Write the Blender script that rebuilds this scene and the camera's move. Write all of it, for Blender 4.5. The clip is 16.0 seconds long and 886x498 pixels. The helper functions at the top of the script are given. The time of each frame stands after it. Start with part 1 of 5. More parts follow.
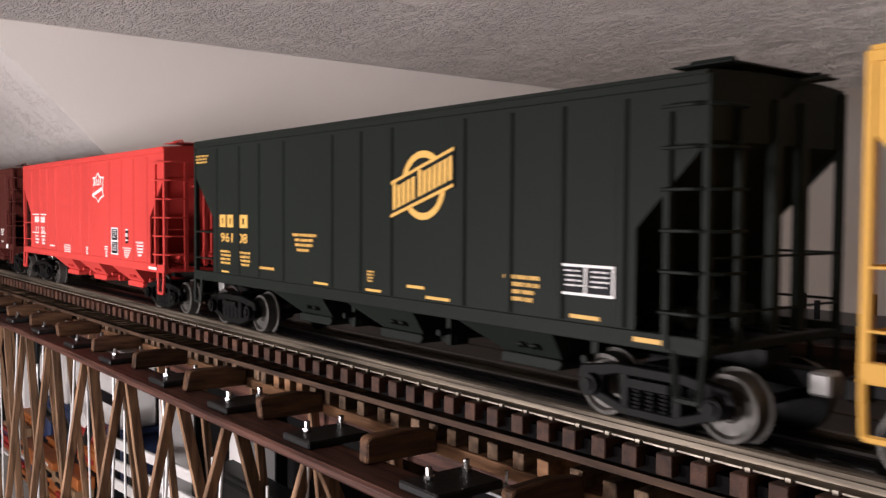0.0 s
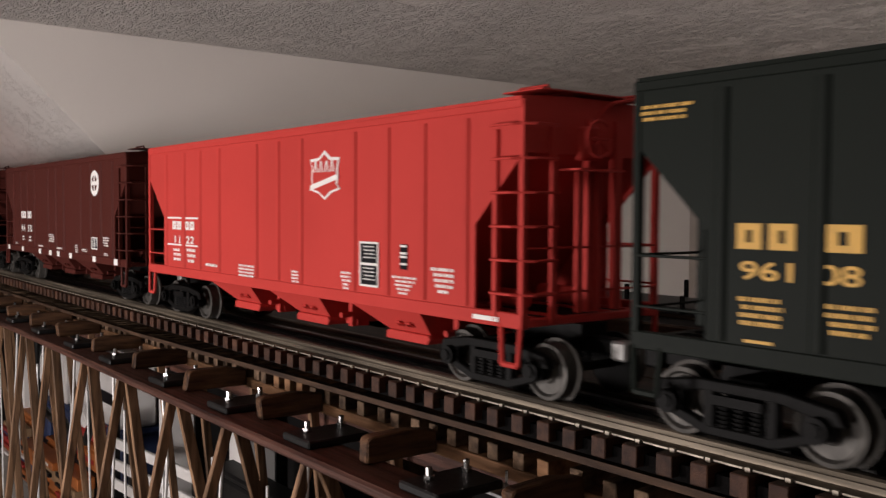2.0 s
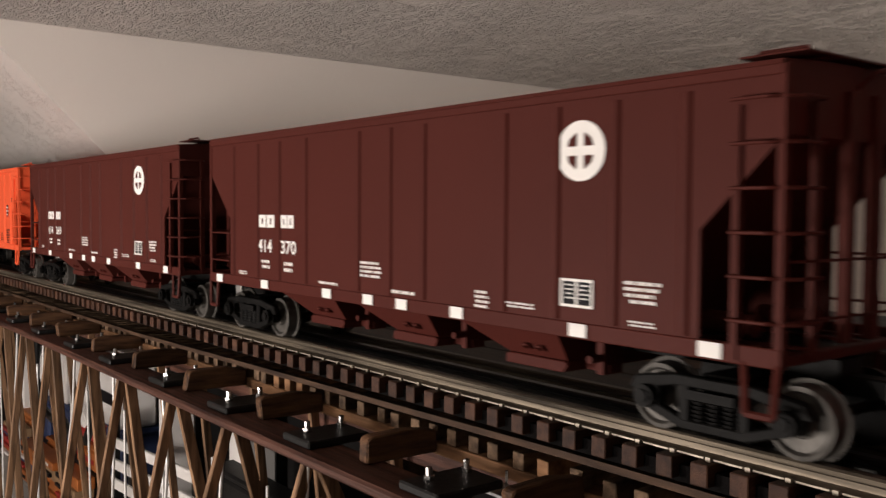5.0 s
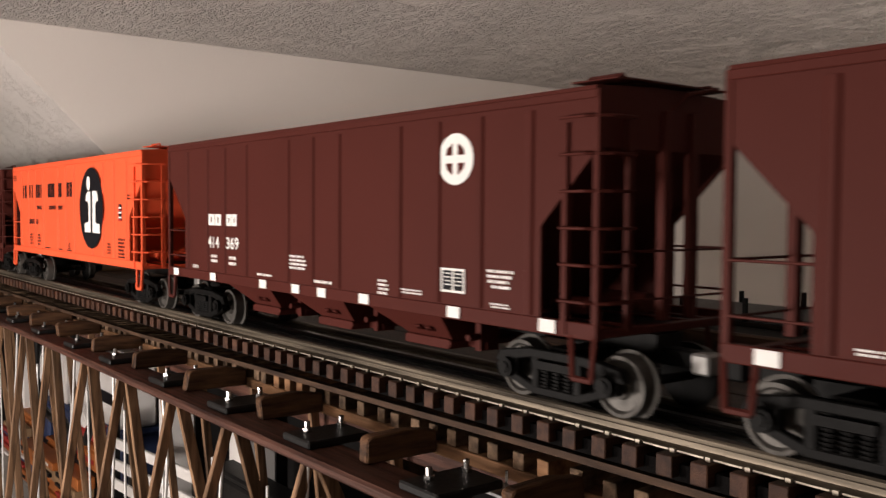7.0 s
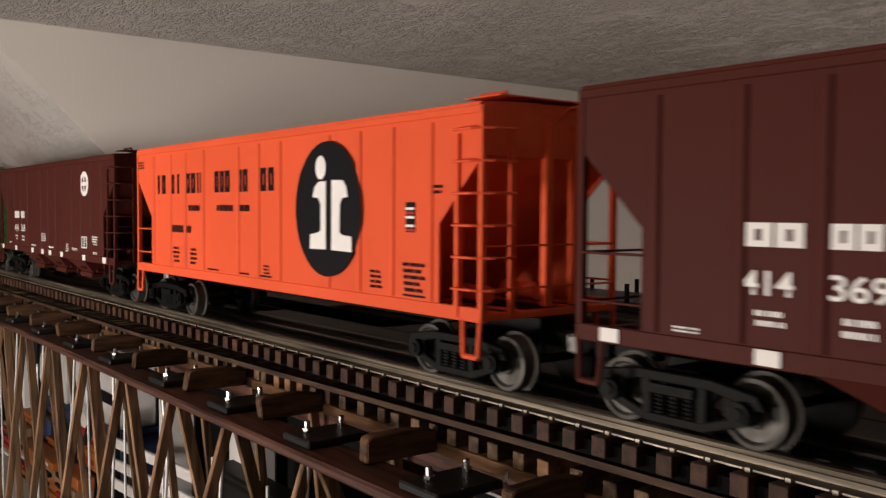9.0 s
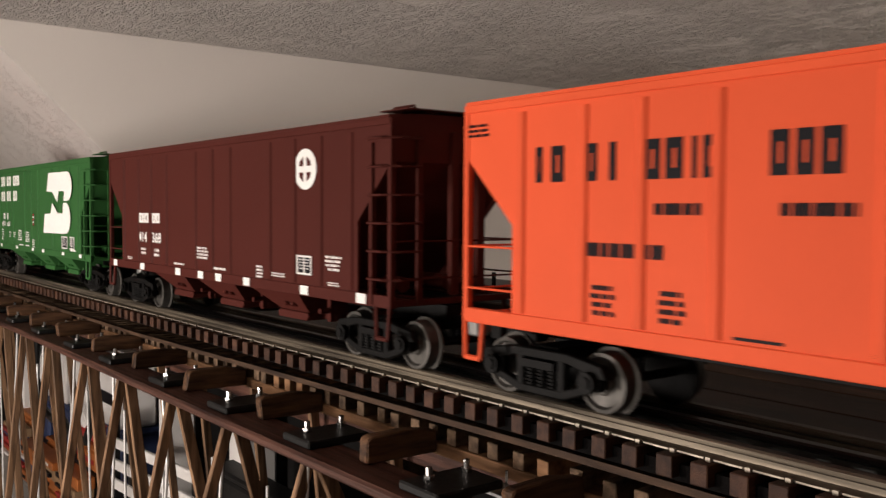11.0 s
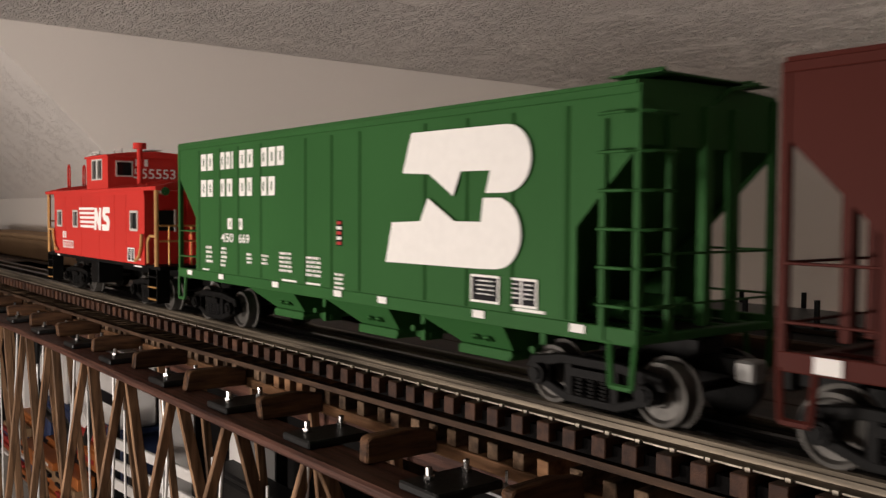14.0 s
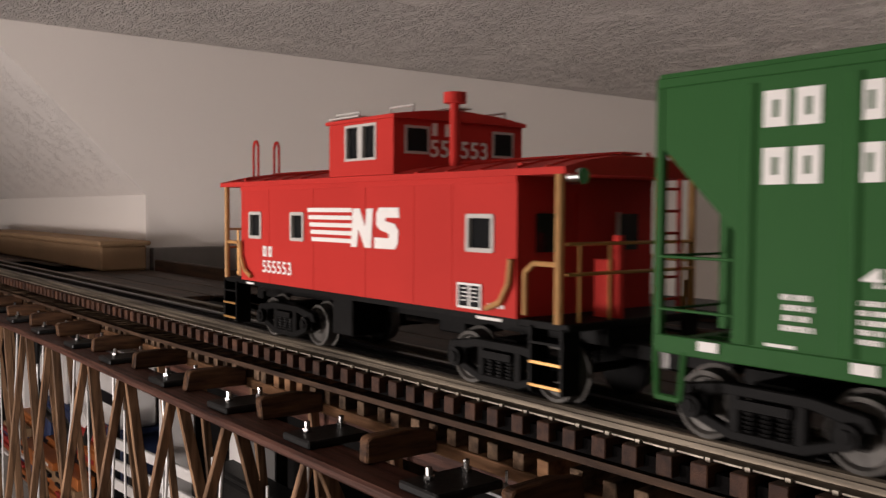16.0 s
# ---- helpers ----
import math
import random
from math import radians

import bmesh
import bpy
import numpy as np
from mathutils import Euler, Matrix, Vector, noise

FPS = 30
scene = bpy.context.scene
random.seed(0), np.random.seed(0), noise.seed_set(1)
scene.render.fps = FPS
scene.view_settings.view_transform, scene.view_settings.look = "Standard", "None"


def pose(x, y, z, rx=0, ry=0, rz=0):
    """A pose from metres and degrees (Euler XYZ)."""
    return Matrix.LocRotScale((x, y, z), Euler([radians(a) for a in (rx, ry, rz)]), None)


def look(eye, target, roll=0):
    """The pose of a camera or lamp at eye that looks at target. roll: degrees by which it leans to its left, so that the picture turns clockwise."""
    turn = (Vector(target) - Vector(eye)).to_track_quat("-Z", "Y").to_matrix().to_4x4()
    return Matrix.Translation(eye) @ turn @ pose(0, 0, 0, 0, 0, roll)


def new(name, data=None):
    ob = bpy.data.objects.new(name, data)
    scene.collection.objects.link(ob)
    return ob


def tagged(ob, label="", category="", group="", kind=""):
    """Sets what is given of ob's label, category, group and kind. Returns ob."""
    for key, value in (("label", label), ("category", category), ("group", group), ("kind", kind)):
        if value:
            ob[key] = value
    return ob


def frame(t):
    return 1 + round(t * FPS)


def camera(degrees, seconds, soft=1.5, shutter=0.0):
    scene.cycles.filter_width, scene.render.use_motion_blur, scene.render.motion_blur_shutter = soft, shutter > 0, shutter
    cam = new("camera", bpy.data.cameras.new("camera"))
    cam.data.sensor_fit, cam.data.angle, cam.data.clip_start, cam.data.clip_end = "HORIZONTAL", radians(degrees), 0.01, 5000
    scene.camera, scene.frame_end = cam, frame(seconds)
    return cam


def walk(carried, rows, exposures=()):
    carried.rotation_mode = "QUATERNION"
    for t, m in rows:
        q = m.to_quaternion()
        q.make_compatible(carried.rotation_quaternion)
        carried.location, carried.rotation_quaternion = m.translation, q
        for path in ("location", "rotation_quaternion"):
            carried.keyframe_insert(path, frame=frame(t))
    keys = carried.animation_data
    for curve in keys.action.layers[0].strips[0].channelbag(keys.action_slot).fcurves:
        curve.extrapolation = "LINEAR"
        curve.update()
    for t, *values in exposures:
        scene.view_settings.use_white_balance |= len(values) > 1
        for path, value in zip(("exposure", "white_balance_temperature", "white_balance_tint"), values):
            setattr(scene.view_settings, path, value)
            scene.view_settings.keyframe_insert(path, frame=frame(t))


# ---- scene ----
EYE = Vector((0.0, -0.2326, 0.0635))
YAW, PITCH, ROLL = radians(51.99), radians(2.41), 0.357
AIM = EYE + Vector((-math.sin(YAW) * math.cos(PITCH), math.cos(YAW) * math.cos(PITCH), -math.sin(PITCH)))
cam = camera(52.5, 16.0, soft=1.4, shutter=0.4)
walk(cam, [(0.0, look(EYE, AIM, ROLL)), (16.0, look(EYE, AIM, ROLL))],
     exposures=[(0.0, 0.78, 5900, 14), (0.5, 0.70, 5900, 14), (1.5, 0.38, 6000, 12), (2.5, -0.12, 6200, 12), (3.5, -0.14, 6300, 12), (4.2, 0.06, 6450, 10),
                (6.3, 0.60, 6450, 11), (7.2, 0.55, 6450, 11), (8.5, 0.25, 6500, 10), (9.2, 0.08, 6500, 10), (11.3, 0.42, 6500, 10), (12.5, 0.52, 6500, 10),
                (13.5, 0.40, 6500, 10), (14.5, 0.04, 6450, 10), (15.0, 0.30, 6420, 10), (15.5, 0.28, 6350, 12), (16.0, 0.18, 6300, 13)])

# ---- light: warm room lamp below layout level before the trestle, plus two added fills ----
world = bpy.data.worlds.new("world")
scene.world = world
world.use_nodes = True
world.node_tree.nodes["Background"].inputs[0].default_value = (1.0, 0.82, 0.66, 1)
world.node_tree.nodes["Background"].inputs[1].default_value = 0.003


def unseen_lamp(name, place, radius, watts, colour):
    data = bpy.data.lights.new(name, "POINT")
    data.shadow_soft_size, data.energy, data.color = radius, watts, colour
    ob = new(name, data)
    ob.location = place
    return tagged(ob, "unseen warm point light added to the room", "lamp")


unseen_lamp("near_lamp", (-0.60, -0.64, -0.085), 0.08, 10.5, (1.0, 0.885, 0.80))
# Second unseen fill, added to even out cars and walls.
unseen_lamp("far_fill", (-0.42, -1.5, -0.20), 0.08, 22.0, (1.0, 0.885, 0.80))
# Unseen fill added behind the shelf to brighten the dormer wall and ceiling.
unseen_lamp("dormer_fill", (0.30, 1.19, -0.50), 0.04, 9.0, (1.0, 0.875, 0.78))



# ---- materials ----
def material(name, base, rough=0.5, metal=0.0, grain=60.0, vary=0.12, bump=0.0, bump_scale=300.0, dark=None, stretch=(1, 1, 1),
             island=False, coat=0.0, detail=6.0, gloss=0.22):
    """Principled paint, wood or metal, with two scales of variation and a fine relief."""
    m = bpy.data.materials.new(name)
    m.use_nodes = True
    nt = m.node_tree
    n, l = nt.nodes, nt.links
    b = n["Principled BSDF"]
    tc = n.new("ShaderNodeTexCoord")
    mp = n.new("ShaderNodeMapping")
    mp.inputs["Scale"].default_value = stretch
    l.new(tc.outputs["Object"], mp.inputs["Vector"])
    info = n.new("ShaderNodeObjectInfo")
    shift = n.new("ShaderNodeVectorMath")
    shift.operation = "ADD"
    l.new(mp.outputs[0], shift.inputs[0])
    mul = n.new("ShaderNodeMath")
    mul.operation = "MULTIPLY"
    mul.inputs[1].default_value = 37.0
    l.new(info.outputs["Random"], mul.inputs[0])
    l.new(mul.outputs[0], shift.inputs[1])
    big = n.new("ShaderNodeTexNoise")
    big.inputs["Scale"].default_value = grain
    big.inputs["Detail"].default_value = detail
    l.new(shift.outputs[0], big.inputs["Vector"])
    fine = n.new("ShaderNodeTexNoise")
    fine.inputs["Scale"].default_value = bump_scale
    fine.inputs["Detail"].default_value = 4.0
    l.new(shift.outputs[0], fine.inputs["Vector"])
    ramp = n.new("ShaderNodeMix")
    ramp.data_type = "RGBA"
    lo = dark if dark else tuple(c * (1 - vary) for c in base)
    hi = tuple(min(1.0, c * (1 + vary)) for c in base)
    ramp.inputs[6].default_value = (*lo, 1)
    ramp.inputs[7].default_value = (*hi, 1)
    rng = n.new("ShaderNodeMapRange")
    rng.inputs["From Min"].default_value, rng.inputs["From Max"].default_value = 0.32, 0.68
    l.new(big.outputs["Fac"], rng.inputs["Value"])
    l.new(rng.outputs[0], ramp.inputs[0])
    colour = ramp.outputs[2]
    if island:
        hsv = n.new("ShaderNodeHueSaturation")
        val = n.new("ShaderNodeMapRange")
        val.inputs["To Min"].default_value, val.inputs["To Max"].default_value = 0.6, 1.35
        l.new(info.outputs["Random"], val.inputs["Value"])
        l.new(val.outputs[0], hsv.inputs["Value"])
        l.new(colour, hsv.inputs["Color"])
        colour = hsv.outputs[0]
    l.new(colour, b.inputs["Base Color"])
    rr = n.new("ShaderNodeMapRange")
    rr.inputs["To Min"].default_value, rr.inputs["To Max"].default_value = max(0.02, rough - 0.08), min(1, rough + 0.08)
    l.new(fine.outputs["Fac"], rr.inputs["Value"])
    l.new(rr.outputs[0], b.inputs["Roughness"])
    b.inputs["Metallic"].default_value = metal
    b.inputs["Coat Weight"].default_value = coat
    b.inputs["Specular IOR Level"].default_value = gloss
    if bump:
        bp = n.new("ShaderNodeBump")
        bp.inputs["Strength"].default_value = bump
        bp.inputs["Distance"].default_value = 0.0006
        l.new(fine.outputs["Fac"], bp.inputs["Height"])
        l.new(bp.outputs[0], b.inputs["Normal"])
    return m


def plaster(name, base, scale, strength, distance, flat=0.5, rough=0.85):
    """Hand-stippled plaster: irregular raised strokes over a fine grit."""
    m = bpy.data.materials.new(name)
    m.use_nodes = True
    nt = m.node_tree
    n, l = nt.nodes, nt.links
    b = n["Principled BSDF"]
    tc = n.new("ShaderNodeTexCoord")
    def noise_node(sc, detail, distort=0.0, source=None):
        t = n.new("ShaderNodeTexNoise")
        t.inputs["Scale"].default_value, t.inputs["Detail"].default_value, t.inputs["Distortion"].default_value = sc, detail, distort
        l.new(source or tc.outputs["Object"], t.inputs["Vector"])
        return t.outputs["Fac"]

    def maths(op, a, b=None):
        t = n.new("ShaderNodeMath")
        t.operation = op
        for k, v in enumerate((a, b)):
            if v is None:
                continue
            if isinstance(v, (int, float)):
                t.inputs[k].default_value = v
            else:
                l.new(v, t.inputs[k])
        return t.outputs[0]

    turned = n.new("ShaderNodeMapping")
    turned.inputs["Rotation"].default_value = (0, 0, 0.5)
    turned.inputs["Scale"].default_value = (0.45, 1.5, 1.0)
    l.new(tc.outputs["Object"], turned.inputs["Vector"])
    ridge = maths("POWER", maths("SUBTRACT", 1.0, maths("ABSOLUTE", maths("MULTIPLY", maths("SUBTRACT", noise_node(scale, 3.0, 1.2, turned.outputs[0]), 0.5), 7.0))), 3.0)
    ridge = maths("MAXIMUM", ridge, 0.0)
    patch = n.new("ShaderNodeMapRange")
    patch.inputs["From Min"].default_value, patch.inputs["From Max"].default_value = flat - 0.12, flat + 0.10
    l.new(noise_node(scale * 0.22, 3.0, 0.5), patch.inputs["Value"])
    strokes = maths("MULTIPLY", ridge, patch.outputs[0])
    crumbs = maths("POWER", noise_node(scale * 2.2, 2.0, 0.4), 2.0)
    grit = noise_node(scale * 5, 2.0)
    h = n.new("ShaderNodeMath")
    h.operation = "ADD"
    l.new(maths("ADD", maths("MULTIPLY", strokes, 1.6), maths("MULTIPLY", crumbs, 1.3)), h.inputs[0])
    l.new(maths("MULTIPLY", grit, 0.18), h.inputs[1])
    bp = n.new("ShaderNodeBump")
    bp.inputs["Strength"].default_value, bp.inputs["Distance"].default_value = strength, distance
    l.new(h.outputs[0], bp.inputs["Height"])
    l.new(bp.outputs[0], b.inputs["Normal"])
    spread = n.new("ShaderNodeTexNoise")
    spread.inputs["Scale"].default_value = 3.0
    l.new(tc.outputs["Object"], spread.inputs["Vector"])
    mix = n.new("ShaderNodeMix")
    mix.data_type = "RGBA"
    mix.inputs[6].default_value = (*[c * 0.93 for c in base], 1)
    mix.inputs[7].default_value = (*base, 1)
    l.new(spread.outputs["Fac"], mix.inputs[0])
    l.new(mix.outputs[2], b.inputs["Base Color"])
    b.inputs["Roughness"].default_value = rough
    return m


CEILING = plaster("ceiling_plaster", (0.76, 0.715, 0.68), 84.0, 1.0, 0.0046, 0.42)
SLOPE = plaster("slope_plaster", (0.82, 0.775, 0.74), 130.0, 0.6, 0.0009, 0.52)
WALL = plaster("wall_paint", (0.83, 0.785, 0.74), 140.0, 0.10, 0.0004, 0.52)
FLOOR = material("floor_carpet", (0.16, 0.12, 0.09), 0.95, grain=9, vary=0.25, bump=0.8, bump_scale=160)
DARK_STAIN = material("dark_red_stained_wood", (0.082, 0.036, 0.025), 0.55, grain=14, vary=0.45, bump=0.6, bump_scale=60,
                      dark=(0.020, 0.007, 0.005), stretch=(1, 26, 26))
BLOCK_WOOD = material("walnut_stained_wood", (0.095, 0.048, 0.024), 0.6, grain=40, vary=0.3, bump=0.7, bump_scale=140,
                      dark=(0.028, 0.014, 0.008), stretch=(8, 1, 8), island=True)
TIE_WOOD = material("creosote_brown_tie_wood", (0.062, 0.028, 0.016), 0.6, grain=60, vary=0.3, bump=0.4, bump_scale=500,
                    dark=(0.028, 0.012, 0.008), stretch=(4, 1, 4), island=True)
GREY_TIE = material("weathered_grey_brown_tie_wood", (0.16, 0.105, 0.066), 0.8, grain=120, vary=0.35, bump=0.6, bump_scale=700,
                    dark=(0.055, 0.034, 0.022), stretch=(2, 1, 2), island=True)
PINE_AND_LIT_WOOD = material("pine_and_lit_tie_wood", (0.34, 0.185, 0.095), 0.7, grain=25, vary=0.25, bump=0.4, bump_scale=300,
                    dark=(0.12, 0.062, 0.032), stretch=(1, 8, 8))
POST_WOOD = material("brown_stained_post_wood", (0.24, 0.140, 0.078), 0.6, grain=30, vary=0.3, bump=0.4, bump_scale=200,
                     dark=(0.075, 0.042, 0.024), stretch=(8, 8, 1), island=True)
STRIP_WOOD = material("brown_stringer_wood", (0.064, 0.036, 0.021), 0.65, grain=40, vary=0.35, bump=0.5, bump_scale=400,
                      dark=(0.030, 0.016, 0.010), stretch=(1, 8, 8))
DECK_WOOD = material("dark_plank_wood", (0.050, 0.026, 0.014), 0.6, grain=20, vary=0.35, bump=0.4, bump_scale=200,
                     dark=(0.012, 0.007, 0.005), stretch=(1, 9, 9), island=True)
ZINC = material("zinc_plate", (0.42, 0.42, 0.43), 0.4, 0.6, grain=60, vary=0.15)
ROADBED = material("black_roadbed", (0.0045, 0.004, 0.004), 0.85, grain=200, vary=0.3, bump=0.5, bump_scale=900, gloss=0.04)
RAIL = material("tinplate_rail", (0.145, 0.122, 0.092), 0.5, 0.6, grain=420, vary=0.35, bump=0.15, bump_scale=1500, dark=(0.028, 0.023, 0.018), stretch=(0.03, 1, 1))
BLACK_RAIL = material("blackened_rail", (0.035, 0.034, 0.033), 0.35, 0.6, grain=80, vary=0.2)
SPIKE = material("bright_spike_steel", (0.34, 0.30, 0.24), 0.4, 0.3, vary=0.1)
BLACK_PLASTIC = material("black_plastic", (0.012, 0.012, 0.012), 0.42, grain=90, vary=0.25, bump=0.2, bump_scale=500)
STEEL = material("polished_steel", (0.62, 0.62, 0.62), 0.22, 1.0, vary=0.08)
ROD = material("aluminium_rod", (0.80, 0.80, 0.79), 0.4, 0.35, vary=0.08)
CAST = material("black_cast_metal", (0.0045, 0.0043, 0.0042), 0.55, 0.0, grain=150, vary=0.3, bump=0.3, bump_scale=900, gloss=0.09)
WHEEL_FACE = material("worn_grey_wheel_steel", (0.085, 0.080, 0.073), 0.5, 0.4, grain=200, vary=0.25, bump=0.1)
COUPLER = material("silver_coupler_metal", (0.30, 0.295, 0.285), 0.45, 0.5, vary=0.1)
BRASS = material("brass_wire", (0.55, 0.30, 0.10), 0.4, 0.5, vary=0.1)
TAN = material("tan_painted_wire", (0.50, 0.27, 0.10), 0.5, grain=200, vary=0.1)
WHITE = material("white_lettering_paint", (0.90, 0.885, 0.86), 0.5, grain=300, vary=0.02)
YELLOW = material("yellow_lettering_paint", (0.72, 0.43, 0.10), 0.5, grain=300, vary=0.06)
BLACK = material("black_lettering_paint", (0.008, 0.0075, 0.010), 0.5, grain=300, vary=0.1, gloss=0.08)
REDMARK = material("red_marking_paint", (0.45, 0.03, 0.03), 0.5, vary=0.1)
GLASS_DARK = material("dark_window_glass", (0.012, 0.013, 0.014), 0.08, vary=0.05)
FRAME_GREY = material("light_grey_window_frame", (0.55, 0.53, 0.50), 0.45, vary=0.05)
CARTON = material("tan_cardboard", (0.30, 0.19, 0.105), 0.8, grain=12, vary=0.1, bump=0.15, bump_scale=200)
PAPER = material("white_paper_board", (0.84, 0.82, 0.80), 0.6, grain=10, vary=0.06)
ORANGE_BOX = material("orange_printed_board", (0.38, 0.12, 0.03), 0.5, grain=20, vary=0.15)
RED_BOX = material("red_printed_board", (0.35, 0.03, 0.025), 0.5, grain=20, vary=0.15)
BLUE_BOX = material("dark_blue_printed_board", (0.03, 0.045, 0.11), 0.5, grain=20, vary=0.15)
GREY_BOX_AND_SHADE = material("grey_box_and_shade", (0.20, 0.185, 0.17), 0.7, grain=20, vary=0.12, bump=0.1)
SHELF_AND_SHADE = material("black_shelf_and_shade", (0.008, 0.0075, 0.0075), 0.7, grain=20, vary=0.2, gloss=0.08)


def paint(name, base):
    return material(name, base, 0.5, grain=14, vary=0.06, bump=0.012, bump_scale=700, gloss=0.05)


# ---- mesh helpers ----
def box(bm, x0, x1, y0, y1, z0, z1, m=None):
    r = bmesh.ops.create_cube(bm, size=1.0)
    t = Matrix.Translation(((x0 + x1) / 2, (y0 + y1) / 2, (z0 + z1) / 2)) @ Matrix.Diagonal((abs(x1 - x0), abs(y1 - y0), abs(z1 - z0), 1))
    bmesh.ops.transform(bm, matrix=(m @ t) if m else t, verts=r["verts"])
    return r["verts"]


def rod(bm, a, b, r, n=8):
    a, b = Vector(a), Vector(b)
    d = b - a
    res = bmesh.ops.create_cone(bm, cap_ends=True, segments=n, radius1=r, radius2=r, depth=d.length)
    m = Matrix.Translation((a + b) / 2) @ d.to_track_quat("Z", "Y").to_matrix().to_4x4()
    bmesh.ops.transform(bm, matrix=m, verts=res["verts"])
    return res["verts"]


def pipe(bm, pts, r, n=6):
    for a, b in zip(pts, pts[1:]):
        rod(bm, a, b, r, n)


def sheet(bm, pts, y0, y1, axis="y"):
    """A polygon in x, z carried from y0 to y1 (or in y, z along x)."""
    def at(p, v):
        return (p[0], v, p[1]) if axis == "y" else (v, p[0], p[1])
    a = [bm.verts.new(at(p, y0)) for p in pts]
    b = [bm.verts.new(at(p, y1)) for p in pts]
    bm.faces.new(a)
    bm.faces.new(b[::-1])
    for i in range(len(pts)):
        j = (i + 1) % len(pts)
        bm.faces.new((a[i], b[i], b[j], a[j]))


def bevel(bm, w, seg=1):
    bmesh.ops.bevel(bm, geom=bm.edges[:], offset=w, segments=seg, affect="EDGES", clamp_overlap=True)


def part(name, bm, mat, parent=None, label="", smooth=False):
    bmesh.ops.recalc_face_normals(bm, faces=bm.faces)
    me = bpy.data.meshes.new(name)
    bm.to_mesh(me)
    bm.free()
    me.materials.append(mat)
    if smooth:
        me.shade_smooth()
        me.set_sharp_from_angle(angle=radians(40))
    ob = new(name, me)
    ob.parent = parent
    if label:
        tagged(ob, label)
    return ob


def boxes(name, mat, parent, dims, label="", w=0.0):
    bm = bmesh.new()
    for d in dims:
        box(bm, *d)
    if w:
        bevel(bm, w)
    return part(name, bm, mat, parent, label)


def thing(name, label, category, group="", kind=""):
    return tagged(new(name), label, category, group, kind)


def lettering(name, body, x0, x1, z0, z1, y, mat, parent, label="", turn=0.0):
    """Writing that fills x0 to x1 and z0 to z1 on a side that faces -y (turn in degrees about z for other sides)."""
    cu = bpy.data.curves.new(name, "FONT")
    cu.body, cu.offset = body, 0.014
    tmp = bpy.data.objects.new(name, cu)
    scene.collection.objects.link(tmp)
    bpy.context.view_layer.update()
    me = bpy.data.meshes.new_from_object(tmp.evaluated_get(bpy.context.evaluated_depsgraph_get()))
    bpy.data.objects.remove(tmp)
    bpy.data.curves.remove(cu)
    co = np.array([v.co[:] for v in me.vertices])
    lo, hi = co.min(0), co.max(0)
    for v in me.vertices:
        u = (v.co.x - lo[0]) / (hi[0] - lo[0])
        w = (v.co.y - lo[1]) / (hi[1] - lo[1])
        if turn:
            v.co = (y, x0 + u * (x1 - x0), z0 + w * (z1 - z0))
        else:
            v.co = (x0 + u * (x1 - x0), y, z0 + w * (z1 - z0))
    me.materials.clear()
    me.materials.append(mat)
    ob = new(name, me)
    ob.parent = parent
    if label:
        tagged(ob, label)
    return ob


# ---- the room ----
X0, YK, ZC = -1.0957, 0.16, 0.274   # dormer cheek, knee wall, ceiling


def structure(name, bm, mat, label, category, smooth=False):
    return tagged(part(name, bm, mat, None, "", smooth), label, category, kind="structure")


bm = bmesh.new()
box(bm, X0 - 0.06, 3.2, -3.6, 1.30, ZC, ZC + 0.08)
box(bm, -3.6, X0 - 0.06, -3.6, -0.035, ZC, ZC + 0.08)
structure("ceiling", bm, CEILING, "off-white hand-textured plaster ceiling", "ceiling")
bm = bmesh.new()
sheet(bm, [(YK, 0.0814), (YK + 0.08, 0.0814), (0.045, ZC), (-0.0342, ZC)], -3.6, X0 - 0.0006, "x")
structure("ceiling_slope", bm, SLOPE, "textured plaster slope under the roof", "ceiling")
bm = bmesh.new()
box(bm, -3.6, X0 - 0.0006, YK, YK + 0.08, -2.05, 0.0814)
structure("wall_knee", bm, WALL, "smooth cream knee wall below the roof slope", "wall")
bm = bmesh.new()
sheet(bm, [(YK + 0.002, -2.05), (YK + 0.002, 0.0824), (-0.031, ZC - 0.0005), (1.24, ZC - 0.0005), (1.24, -2.05)], X0 - 0.06, X0, "x")
structure("wall_cheek", bm, WALL, "smooth cream dormer side wall", "wall")
bm = bmesh.new()
box(bm, X0, 3.2, 1.24, 1.32, -2.05, ZC)
structure("wall_back", bm, WALL, "smooth cream dormer back wall", "wall")
bm = bmesh.new()
box(bm, 3.2, 3.28, -3.6, 1.32, -2.05, ZC)
structure("wall_east", bm, WALL, "plain cream room wall", "wall")
bm = bmesh.new()
box(bm, -3.6, 3.2, -3.68, -3.6, -2.05, ZC)
structure("wall_south", bm, WALL, "plain cream room wall", "wall")
bm = bmesh.new()
box(bm, -3.68, -3.6, -3.6, YK + 0.08, -2.05, ZC)
structure("wall_west", bm, WALL, "plain cream room wall", "wall")
bm = bmesh.new()
box(bm, -3.6, 3.2, -3.6, 1.32, -2.10, -2.05)
structure("floor", bm, FLOOR, "dark brown carpeted floor", "floor")

